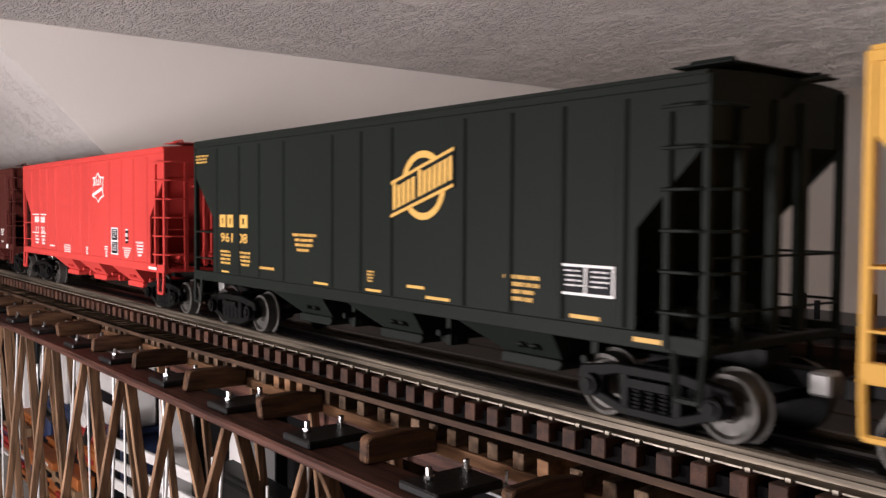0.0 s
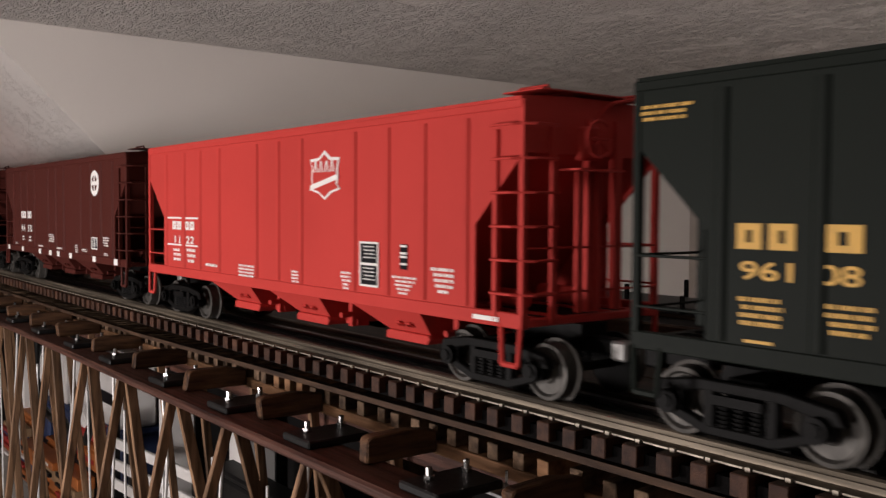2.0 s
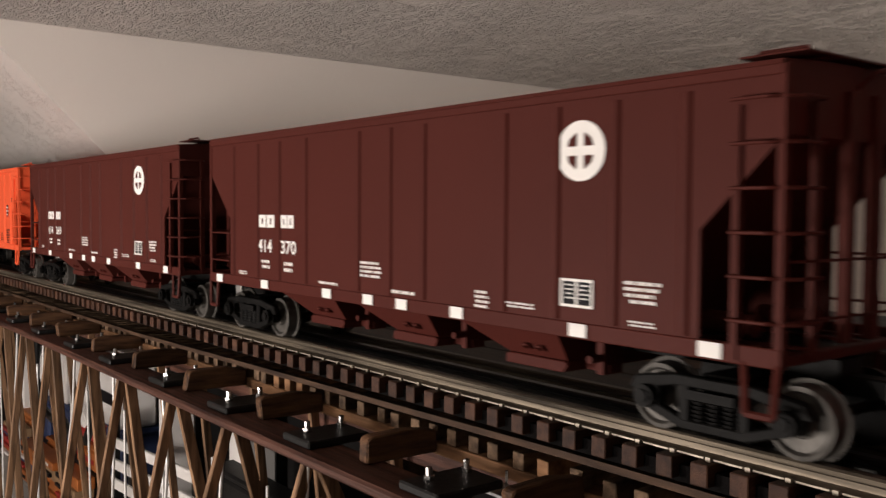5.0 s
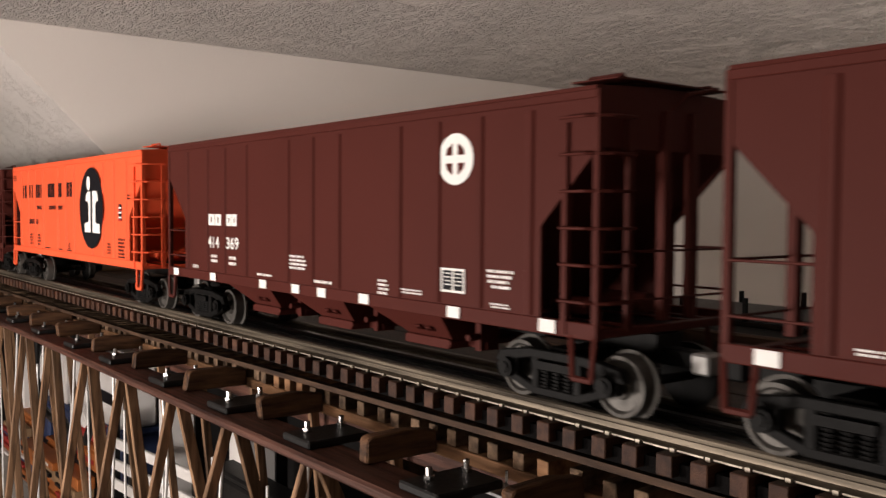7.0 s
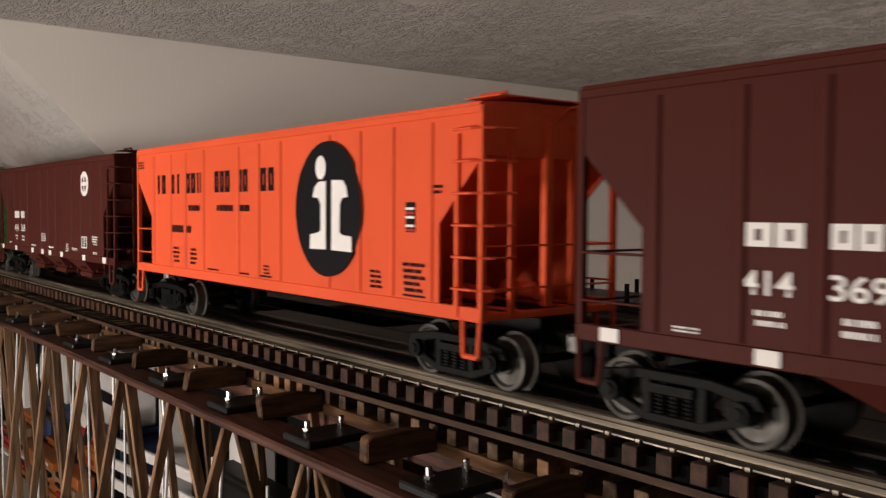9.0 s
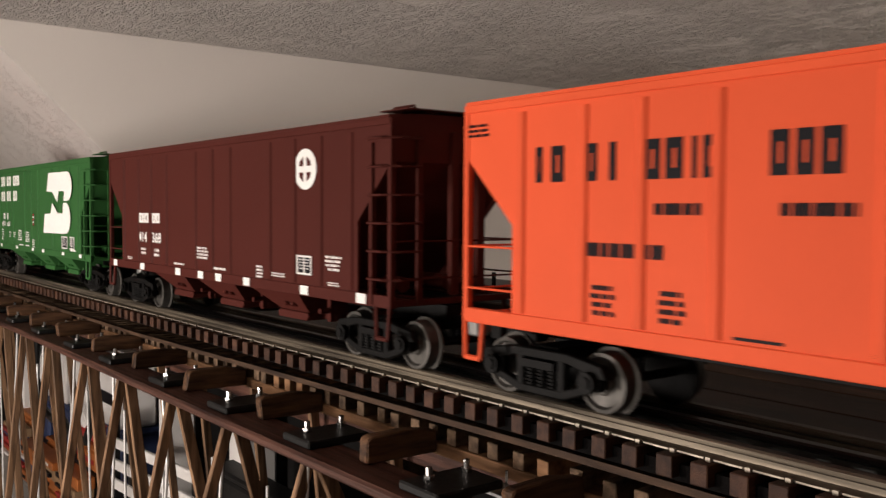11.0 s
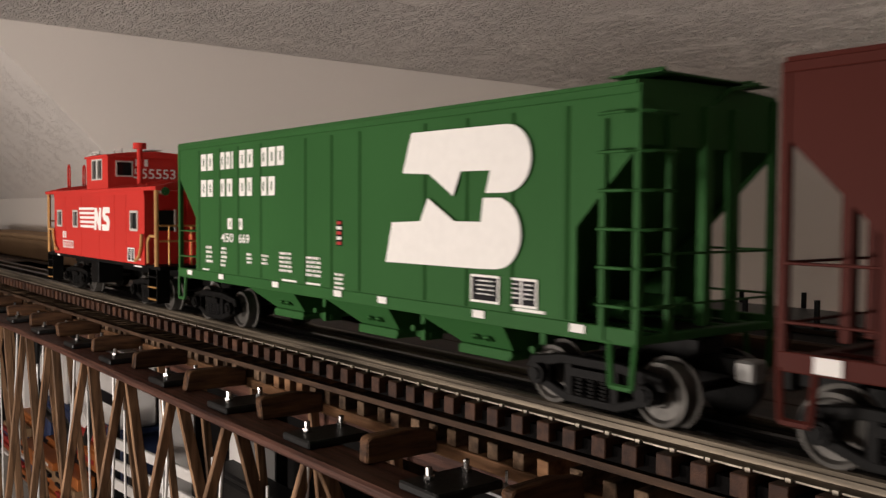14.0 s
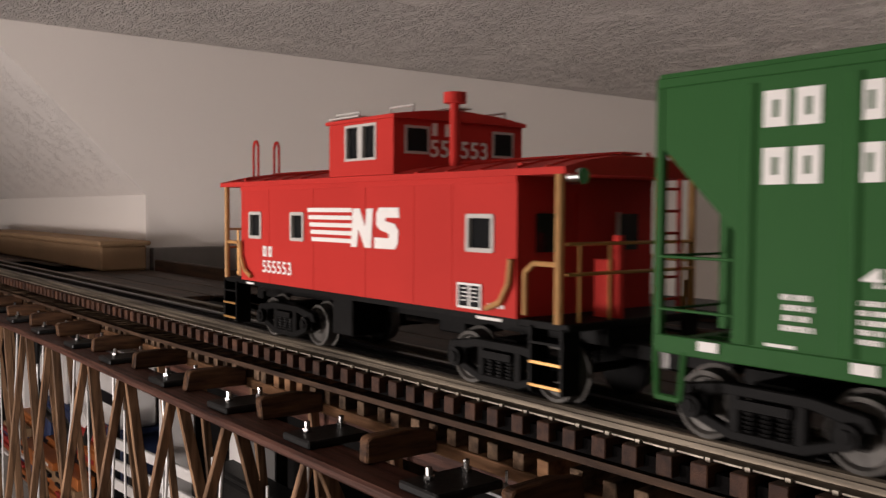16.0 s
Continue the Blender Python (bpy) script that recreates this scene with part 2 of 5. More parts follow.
# ---- the shelf behind the track ----
shelf = thing("benchwork_shelf", "dark wooden layout shelf along the wall", "shelf")
boxes("tabletop", SHELF_AND_SHADE, shelf, [(-3.4, 2.6, 0.042, 0.155, -0.030, -0.014), (X0 + 0.001, 2.6, 0.155, 0.30, -0.030, -0.014), (-0.55, 2.6, 0.30, 0.40, -0.030, -0.014)])
boxes("riser", DECK_WOOD, shelf, [(-1.06, 2.6, 0.1572, 0.1625, -0.0139, 0.0035)], "dark raised edge of the rear shelf", w=0.001)
i = 0
for y0 in (0.046, 0.083, 0.120, 0.305, 0.342):
    for k in range(8 if y0 < 0.2 else 3):
        x0 = (-3.2 if y0 < 0.2 else -0.50) + k * 0.62 + 0.13 * (i % 3)
        ob = boxes("plank", DECK_WOOD, shelf, [(x0, x0 + 0.616, y0, y0 + 0.0355, -0.014, -0.0095)], w=0.0006)
        i += 1

# ---- the track ----
track = thing("model_track", "three-rail model track on dark wooden ties", "track")
boxes("roadbed", ROADBED, track, [(-3.3, 2.2, -0.022, 0.040, -0.0135, -0.0085)], "black roadbed under the ties")


def rail(name, y, mat, label):
    bm = bmesh.new()
    prof = [(-0.0036, -0.0056), (0.0036, -0.0056), (0.0036, -0.0050), (0.0009, -0.0042), (0.0008, -0.0026), (0.0021, -0.0018), (0.0023, -0.0006),
            (0.0016, 0.0), (-0.0016, 0.0), (-0.0023, -0.0006), (-0.0021, -0.0018), (-0.0008, -0.0026), (-0.0009, -0.0042), (-0.0036, -0.0050)]
    sheet(bm, [(y + a, b) for a, b in prof], -3.3, 2.2, "x")
    return part(name, bm, mat, track, label)


rail("rail", -0.0172, RAIL, "dull tinplate running rail")
rail("rail", 0.0172, RAIL, "dull tinplate running rail")
rail("centre_rail", 0.0, BLACK_RAIL, "blackened centre rail")

PITCH_TIE, TIE_W = 0.01235, 0.0058
tie_bm = bmesh.new()
box(tie_bm, -TIE_W / 2, TIE_W / 2, -0.0255, 0.0255, -0.0122, -0.0058)
bevel(tie_bm, 0.0003)
tie_mesh = bpy.data.meshes.new("tie")
tie_bm.to_mesh(tie_mesh)
tie_bm.free()
tie_mesh.materials.append(TIE_WOOD)
spike_bm = bmesh.new()
box(spike_bm, -0.0008, 0.0008, -0.0218, -0.0206, -0.0058, -0.0046)
spike_mesh = bpy.data.meshes.new("spike")
spike_bm.to_mesh(spike_mesh)
spike_bm.free()
spike_mesh.materials.append(SPIKE)
for k in range(-150, 12):
    ob = new("tie", tie_mesh)
    ob.parent = track
    ob.location.x = -0.1621 + k * PITCH_TIE + random.uniform(-0.0003, 0.0003)
    ob.rotation_euler.z = random.uniform(-0.01, 0.01)
    if -60 < k < 10:
        sp = new("spike", spike_mesh)
        sp.parent = track
        sp.location.x = ob.location.x + 0.0002
rest = bmesh.new()
for k in list(range(-255, -150)) + list(range(12, 60)):
    box(rest, -0.1621 + k * PITCH_TIE - TIE_W / 2, -0.1621 + k * PITCH_TIE + TIE_W / 2, -0.0255, 0.0255, -0.0122, -0.0058)
tagged(part("far_ties", rest, TIE_WOOD, track), kind="stuff")
# bright rail-foot strips between the ties
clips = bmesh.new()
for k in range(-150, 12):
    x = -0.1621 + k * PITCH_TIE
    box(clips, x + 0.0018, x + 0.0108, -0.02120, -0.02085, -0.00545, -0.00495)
part("foot_edge", clips, SPIKE, track, "bright strips along the rail foot")

# ---- the trestle ----
trestle = thing("wooden_trestle", "stained wooden trestle bridge under the track", "trestle bridge")
bm = bmesh.new()
sheet(bm, [(-1.7, -0.0264), (-0.62, -0.0250), (-0.212, -0.0193), (0.2, -0.0170), (0.2, -0.0146), (-0.212, -0.0168), (-0.62, -0.0226), (-1.7, -0.0240)], -0.0165, -0.0125)
bevel(bm, 0.0004)
part("stringer", bm, STRIP_WOOD, trestle)
boxes("stringer", STRIP_WOOD, trestle, [(-3.2, 1.5, 0.0215, 0.0275, -0.0171, -0.0126)], w=0.0006)
boxes("ledge", PINE_AND_LIT_WOOD, trestle, [(-3.2, 1.5, -0.0062, 0.006, -0.0378, -0.0326)], "unstained pine ledger strip", 0.0005)
boxes("inner_beam", DARK_STAIN, trestle, [(-3.2, 1.5, 0.020, 0.036, -0.058, -0.0382)], w=0.001)
low_bm = bmesh.new()
box(low_bm, -0.0030, 0.0030, -0.0060, 0.0305, -0.0322, -0.0258)
bevel(low_bm, 0.0003)
low_mesh = bpy.data.meshes.new("bridge_tie")
low_bm.to_mesh(low_mesh)
low_bm.free()
low_mesh.materials.append(GREY_TIE)
# Pale copy of the tie: warm light on a few ties, put into colour.
lit_mesh = low_mesh.copy()
lit_mesh.materials[0] = PINE_AND_LIT_WOOD
x = -0.1973 + 0.0131 * 20
while x > -2.2:
    ob = new("bridge_tie", lit_mesh if min(abs(x - q) for q in (-0.2351, -0.4113, -0.4236, -0.4403, -0.700)) < 0.0066 else low_mesh)
    ob.parent = trestle
    ob.location = (x, random.uniform(-0.0010, 0.0010), random.uniform(-0.0003, 0.0))
    ob.rotation_euler = (random.uniform(-0.01, 0.01), 0, random.uniform(-0.03, 0.03))
    x -= random.choice((0.0118, 0.0128, 0.0135, 0.0150, 0.0165))
beam = boxes("top_chord", DARK_STAIN, trestle, [(-3.2, 1.0, -0.0535, -0.031, -0.0412, -0.0365)], "dark red stained chord beam", 0.0012)
BLOCK_X = [-0.2955, -0.388, -0.474, -0.560, -0.643, -0.737, -0.815, -0.90, -0.99, -1.08, -1.17, -0.212, -0.129]
for k, x in enumerate(BLOCK_X):
    rnd = random.Random(k)
    bm = bmesh.new()
    w, h = 0.0030 + rnd.uniform(-0.0003, 0.0003), rnd.uniform(-0.0008, 0.0006)
    sheet(bm, [(-0.0405 + rnd.uniform(-0.002, 0.002), -0.0364), (-0.0405, -0.0272 + h), (-0.0385, -0.0258 + h), (-0.020, -0.0254 + h), (-0.0070, -0.0272), (-0.0066, -0.0364)], x - w, x + w, "x")
    bevel(bm, 0.0007)
    bmesh.ops.transform(bm, matrix=Matrix.Translation((x, -0.02, 0)) @ Matrix.Rotation(rnd.uniform(-0.06, 0.05), 4, "Z") @ Matrix.Translation((-x, 0.02, 0)), verts=bm.verts)
    part("spacer_block", bm, BLOCK_WOOD, trestle)
PLATE_X = [-0.2495, -0.3370, -0.4180, -0.5010, -0.5930, -0.6750, -0.7680, -0.855, -0.945, -0.165]
for k, x in enumerate(PLATE_X):
    rnd = random.Random(50 + k)
    bm = bmesh.new()
    box(bm, x - 0.0115, x + 0.0115, -0.0485, -0.0180, -0.0364, -0.0330)
    bevel(bm, 0.0007)
    plate = part("gusset_plate", bm, BLACK_PLASTIC, trestle, "black plastic plate with two bolts")
    for yb in (-0.0398, -0.0225):
        bm = bmesh.new()
        xb = x - 0.0045 + rnd.uniform(-0.001, 0.001)
        rod(bm, (xb, yb, -0.0331), (xb, yb, -0.0312), 0.0022, 6)
        rod(bm, (xb, yb, -0.0320), (xb + rnd.uniform(-0.0004, 0.0004), yb, -0.0283), 0.0013, 8)
        part("bolt", bm, STEEL, plate, "shiny steel bolt and nut", True)
for x in (-0.247, -0.425, -0.655):
    boxes("anchor_plate", ZINC, trestle, [(x - 0.008, x + 0.008, -0.0180, -0.0066, -0.0405, -0.0392)], "small grey metal anchor plate", 0.0002)
    bm = bmesh.new()
    rod(bm, (x + 0.001, -0.0095, -0.0392), (x + 0.001, -0.0095, -0.0330), 0.0006, 8)
    part("hanger_pin", bm, STEEL, trestle, "thin bright steel pin", True)
# raked bent posts in pairs and crooked hanger rods below the chord
BENTS = [(-0.3164, 0.40, -0.32), (-0.3945, 0.257, -0.29), (-0.4660, 0.199, -0.215), (-0.5480, 0.119, -0.180), (-0.6235, 0.077, -0.150), (-0.7140, 0.061, -0.115),
         (-0.7920, 0.058, -0.105), (-0.872, 0.06, -0.14), (-0.952, 0.05, -0.13), (-1.032, 0.05, -0.12), (-1.112, 0.05, -0.11), (-1.192, 0.05, -0.10)]
for j, (xc, away, near) in enumerate(BENTS):
    rnd = random.Random(j)
    for dx, y, lean, wide in ((0.0, -0.0470, away, 0.0031), (-0.0085, -0.0490, near, 0.0026), (-0.034, 0.012, 0.10, 0.0028)):
        bm = bmesh.new()
        box(bm, -0.0017, 0.0017, -wide, wide, -0.42, 0.0)
        bevel(bm, 0.0005)
        lean += rnd.uniform(-0.006, 0.006)
        bmesh.ops.transform(bm, matrix=Matrix.Translation((xc + dx, y, -0.0405)) @ Matrix.Rotation(lean, 4, "X"), verts=bm.verts)
        part("bent_post", bm, POST_WOOD, trestle)
    bm = bmesh.new()
    pipe(bm, [(xc - 0.040, -0.012, -0.085), (xc - 0.042 + rnd.uniform(-0.004, 0.002), -0.010, -0.19), (xc - 0.040 + rnd.uniform(-0.01, 0.004), -0.008, -0.42)], 0.0009, 8)
    part("hanger_rod", bm, ROD, trestle, "thin bright metal hanger rod", True)
HANGERS = [(-0.3234, -0.0025, -0.004), (-0.4043, -0.0055, -0.012), (-0.4850, 0.0060, -0.012), (-0.5692, 0.0012, -0.013), (-0.6530, -0.0045, -0.052), (-0.7352, -0.0045, -0.030),
           (-0.8182, -0.0060, -0.035), (-0.900, -0.005, -0.030), (-0.982, 0.004, -0.020), (-1.064, -0.003, -0.030)]
for x, bend, foot in HANGERS:
    bm = bmesh.new()
    pipe(bm, [(x, -0.050, -0.0410), (x + bend, -0.050, -0.076), (x + (bend + foot) / 2, -0.050, -0.135), (x + foot, -0.050, -0.24), (x + foot * 1.2, -0.050, -0.42)], 0.0009, 8)
    part("hanger_rod", bm, ROD, trestle, "thin bright metal hanger rod", True)

# ---- a carton by the knee wall, stored boxes below ----
carton = thing("cardboard_box", "long flat tan cardboard box on the shelf", "box")
boxes("carton_body", CARTON, carton, [(-1.75, -1.072, 0.098, 0.152, -0.0094, 0.020)], w=0.002)
boxes("carton_lid", CARTON, carton, [(-1.76, -1.066, 0.094, 0.156, 0.0201, 0.026)], w=0.002)
# Grey slab stands in for the shelf's shadow low on the cheek wall.
board = thing("shelf_shade", "low grey slab painting the shelf's shadow on the cheek wall", "board")
boxes("board_face", GREY_BOX_AND_SHADE, board, [(X0 + 0.002, X0 + 0.016, 0.163, 0.298, -0.0138, 0.0165)], w=0.001)

# ---- a siding behind the main line, with a parked stake car ----
siding = thing("siding_track", "dark siding track on the layout shelf", "track")
for y in (0.178, 0.212):
    bm = bmesh.new()
    sheet(bm, [(y - 0.0022, -0.0112), (y + 0.0022, -0.0112), (y + 0.0010, -0.0090), (y + 0.0014, -0.0065), (y - 0.0014, -0.0065), (y - 0.0010, -0.0090)], X0 + 0.05, 1.6, "x")
    part("rail", bm, BLACK_RAIL, siding)
for k in range(110):
    ob = new("tie", tie_mesh)
    ob.parent = siding
    ob.location = (-1.0 + k * 0.0165, 0.195, -0.0016)
stake_car = thing("stake_flat_car", "dark model flat car with stakes parked on the siding", "model flat car")
boxes("deck", BLACK_PLASTIC, stake_car, [(-0.66, -0.10, 0.168, 0.222, 0.0080, 0.0120)], w=0.0006)
for k in range(15):
    x = -0.65 + k * 0.0386
    for y in (0.1665, 0.2215):
        boxes("stake", CAST, stake_car, [(x, x + 0.002, y, y + 0.002, 0.0085, 0.0185 + 0.004 * ((k * 7) % 3) / 2)])
for x in (-0.60, -0.16):
    for dx in (-0.02, 0.02):
        bm = bmesh.new()
        rod(bm, (x + dx, 0.176, 0.0008), (x + dx, 0.214, 0.0008), 0.0072, 20)
        part("wheelset", bm, BRASS, stake_car, "dull brass wheels", True)
    boxes("side_frame", CAST, stake_car, [(x - 0.028, x + 0.028, 0.1715, 0.1745, -0.002, 0.0078)], w=0.0005)


# ---- the train ----
HW, HL, EAVE, SILL0, SILL1 = 0.0339, 0.1684, 0.0998, 0.0252, 0.0302
RIBS = (-0.1395, -0.1125, -0.0905, -0.0655, -0.0220, 0.0005, 0.0225, 0.0668, 0.0910, 0.1145, 0.1390)


def truck(parent, xc, wheelsets):
    """Two-axle freight truck: two side frames, bolster and two turning wheelsets."""
    tr = new("truck")
    tr.parent = parent
    tr.location.x = xc
    for y0, s in ((-0.0245, -1), (0.0245, 1)):
        bm = bmesh.new()
        sheet(bm, [(-0.0290, 0.0120), (-0.0268, 0.0160), (-0.0125, 0.0182), (0.0125, 0.0182), (0.0268, 0.0160), (0.0290, 0.0120), (0.0262, 0.0118), (0.0120, 0.0150), (-0.0120, 0.0150), (-0.0262, 0.0118)], y0 - 0.0016, y0 + 0.0016)
        sheet(bm, [(-0.0262, 0.0082), (-0.0105, 0.0030), (0.0105, 0.0030), (0.0262, 0.0082), (0.0245, 0.0106), (0.0095, 0.0058), (-0.0095, 0.0058), (-0.0245, 0.0106)], y0 - 0.0016, y0 + 0.0016)
        for sx in (-1, 1):
            box(bm, sx * 0.0078, sx * 0.0112, y0 - 0.0015, y0 + 0.0015, 0.0050, 0.0160)
        bevel(bm, 0.0004)
        for xx in (-0.0222, 0.0222):
            box(bm, xx - 0.0040, xx + 0.0040, y0 - 0.0013, y0 + 0.0013, 0.0080, 0.0140)
            rod(bm, (xx, y0 + s * 0.0012, 0.0105), (xx, y0 + s * 0.0036, 0.0105), 0.0034, 14)
            rod(bm, (xx, y0 + s * 0.0034, 0.0105), (xx, y0 + s * 0.0044, 0.0105), 0.0020, 10)
        for xx in (-0.0050, 0.0, 0.0050):
            rod(bm, (xx, y0, 0.0058), (xx, y0, 0.0120), 0.0013, 8)
            for q in range(5):
                rod(bm, (xx, y0, 0.0061 + q * 0.0012), (xx, y0, 0.0067 + q * 0.0012), 0.0021, 10)
        box(bm, -0.0076, 0.0076, y0 - 0.001, y0 + s * 0.0030, 0.0120, 0.0146)
        part("side_frame", bm, CAST, tr, "black cast side frame with springs")
    boxes("bolster", CAST, tr, [(-0.006, 0.006, -0.023, 0.023, 0.012, 0.019)], w=0.0005)
    for xx in (-0.0222, 0.0222):
        bm = bmesh.new()
        rod(bm, (0, -0.023, 0), (0, 0.023, 0), 0.0016, 8)
        for s in (-1, 1):
            prof = ((0.0140, 0.0002), (0.0140, 0.0110), (0.0152, 0.0112), (0.0155, 0.0100), (0.0202, 0.0096), (0.0204, 0.0084), (0.0192, 0.0076), (0.0190, 0.0042), (0.0206, 0.0034), (0.0206, 0.0002))
            rings = []
            for yy, rr in prof:
                rings.append([bm.verts.new((rr * math.cos(a), s * yy, rr * math.sin(a))) for a in [math.tau * i / 28 for i in range(28)]])
            for a, b in zip(rings, rings[1:]):
                for i in range(28):
                    bm.faces.new((a[i], a[(i + 1) % 28], b[(i + 1) % 28], b[i]))
            bm.faces.new(rings[0])
            bm.faces.new(rings[-1])
        # Wheel backs and axle turn black, painting in the shade under the car.
        for f in bm.faces:
            if all(abs(v.co.y) < 0.0141 for v in f.verts) or all(abs(v.co.y) < 0.024 and math.hypot(v.co.x, v.co.z) < 0.0017 for v in f.verts):
                f.material_index = 1
        ws = part("wheelset", bm, WHEEL_FACE, tr, "worn steel wheels on an axle", True)
        ws.data.materials.append(CAST)
        ws.location = (xx, 0, 0.0097)
        wheelsets.append(ws)
    return tr


def pierced(bm, xs, zs, holes, y0, y1):
    """One sheet with rectangular openings: xs and zs are the grid lines, holes the open cells."""
    g = [[[bm.verts.new((x, y, z)) for z in zs] for x in xs] for y in (y0, y1)]
    solid = [(i, j) for i in range(len(xs) - 1) for j in range(len(zs) - 1) if (i, j) not in holes]
    for i, j in solid:
        for q in g:
            bm.faces.new((q[i][j], q[i + 1][j], q[i + 1][j + 1], q[i][j + 1]))
        for di, dj, a, b in ((-1, 0, (i, j), (i, j + 1)), (1, 0, (i + 1, j), (i + 1, j + 1)), (0, -1, (i, j), (i + 1, j)), (0, 1, (i, j + 1), (i + 1, j + 1))):
            if (i + di, j + dj) not in solid:
                bm.faces.new((g[0][a[0]][a[1]], g[0][b[0]][b[1]], g[1][b[0]][b[1]], g[1][a[0]][a[1]]))


def knuckle(parent, s, x):
    boxes("draft_gear", CAST, parent, [(s * (x - 0.014), s * (x + 0.003), -0.0032, 0.0032, 0.0155, 0.0208)], w=0.0005)
    bm = bmesh.new()
    box(bm, s * (x + 0.003), s * (x + 0.0095), -0.0055, 0.0008, 0.0142, 0.0208)
    box(bm, s * (x + 0.0032), s * (x + 0.0075), 0.0010, 0.0048, 0.0150, 0.0204)
    bevel(bm, 0.0008)
    part("coupler", bm, COUPLER if s > 0 else CAST, parent, "bright metal knuckle coupler" if s > 0 else "blackened knuckle coupler")


def bars(parent, mat, rows, y=-HW - 0.0003, name="small_lettering", label=""):
    """Plain marks on a side that faces -y, each a part: rows of (x0, x1, z0, z1)."""
    for x0, x1, z0, z1 in rows:
        made = boxes(name, mat, parent, [(x0, x1, y, y + 0.0002, z0, z1)], label)
    return made


def lines(parent, mat, x0, x1, z0, z1, n, seed=0, fill=0.56, taper=0.0, y=-HW - 0.0003):
    """A block of n lines of small writing that cannot be read: rows of tiny plain strokes in words."""
    rnd = random.Random(seed)
    verts, faces, step = [], [], (z1 - z0) / n
    for i in range(n):
        a = x0 + taper * (x1 - x0) * i / max(1, n) * 0.5 + rnd.uniform(0, 0.10) * (x1 - x0)
        b = x1 - taper * (x1 - x0) * i / max(1, n) * 0.5 - rnd.uniform(0, 0.16) * (x1 - x0)
        zt, x, left = z1 - i * step, a, rnd.randint(3, 7)
        while x < b - 0.0004:
            w = min(b - x, rnd.uniform(0.0006, 0.0009))
            k = len(verts)
            verts += [(x, y, zt - step * fill), (x + w, y, zt - step * fill), (x + w, y, zt), (x, y, zt)]
            faces.append((k, k + 1, k + 2, k + 3))
            left -= 1
            x += w + 0.00022
            if left == 0:
                x, left = x + 0.0006, rnd.randint(3, 7)
    me = bpy.data.meshes.new("small_lettering")
    me.from_pydata(verts, [], faces)
    me.materials.append(mat)
    ob = new("small_lettering", me)
    ob.parent = parent
    tagged(ob, kind="stuff")


def letter_blocks(parent, mat, spans, z0, z1, y=-HW - 0.0003):
    """A brand name as one plain slotted block for each of its letters."""
    h = z1 - z0
    for a, b in spans:
        w = b - a
        bm = bmesh.new()
        if w < 0.0025:
            box(bm, a, b, y, y + 0.0002, z0, z1)
        else:
            pierced(bm, [a, a + 0.38 * w, b - 0.38 * w, b], [z0, z0 + 0.26 * h, z1 - 0.26 * h, z1], {(1, 1)}, y, y + 0.0002)
        part("letter_block", bm, mat, parent)


def disc(parent, mat, x, z, rx, rz, y, name, label="", n=40, inner=0.0):
    bm = bmesh.new()
    o = [(x + rx * math.cos(math.tau * i / n), z + rz * math.sin(math.tau * i / n)) for i in range(n)]
    if inner:
        q = [(x + inner * (a - x), z + inner * (b - z)) for a, b in o]
        vo = [bm.verts.new((a, y, b)) for a, b in o]
        vi = [bm.verts.new((a, y, b)) for a, b in q]
        for i in range(n):
            bm.faces.new((vo[i], vo[(i + 1) % n], vi[(i + 1) % n], vi[i]))
    else:
        bm.faces.new([bm.verts.new((a, y, b)) for a, b in o])
    return part(name, bm, mat, parent, label)


def shape(parent, mat, pts, y, name, label=""):
    bm = bmesh.new()
    sheet(bm, pts, y, y + 0.0002)
    return part(name, bm, mat, parent, label)


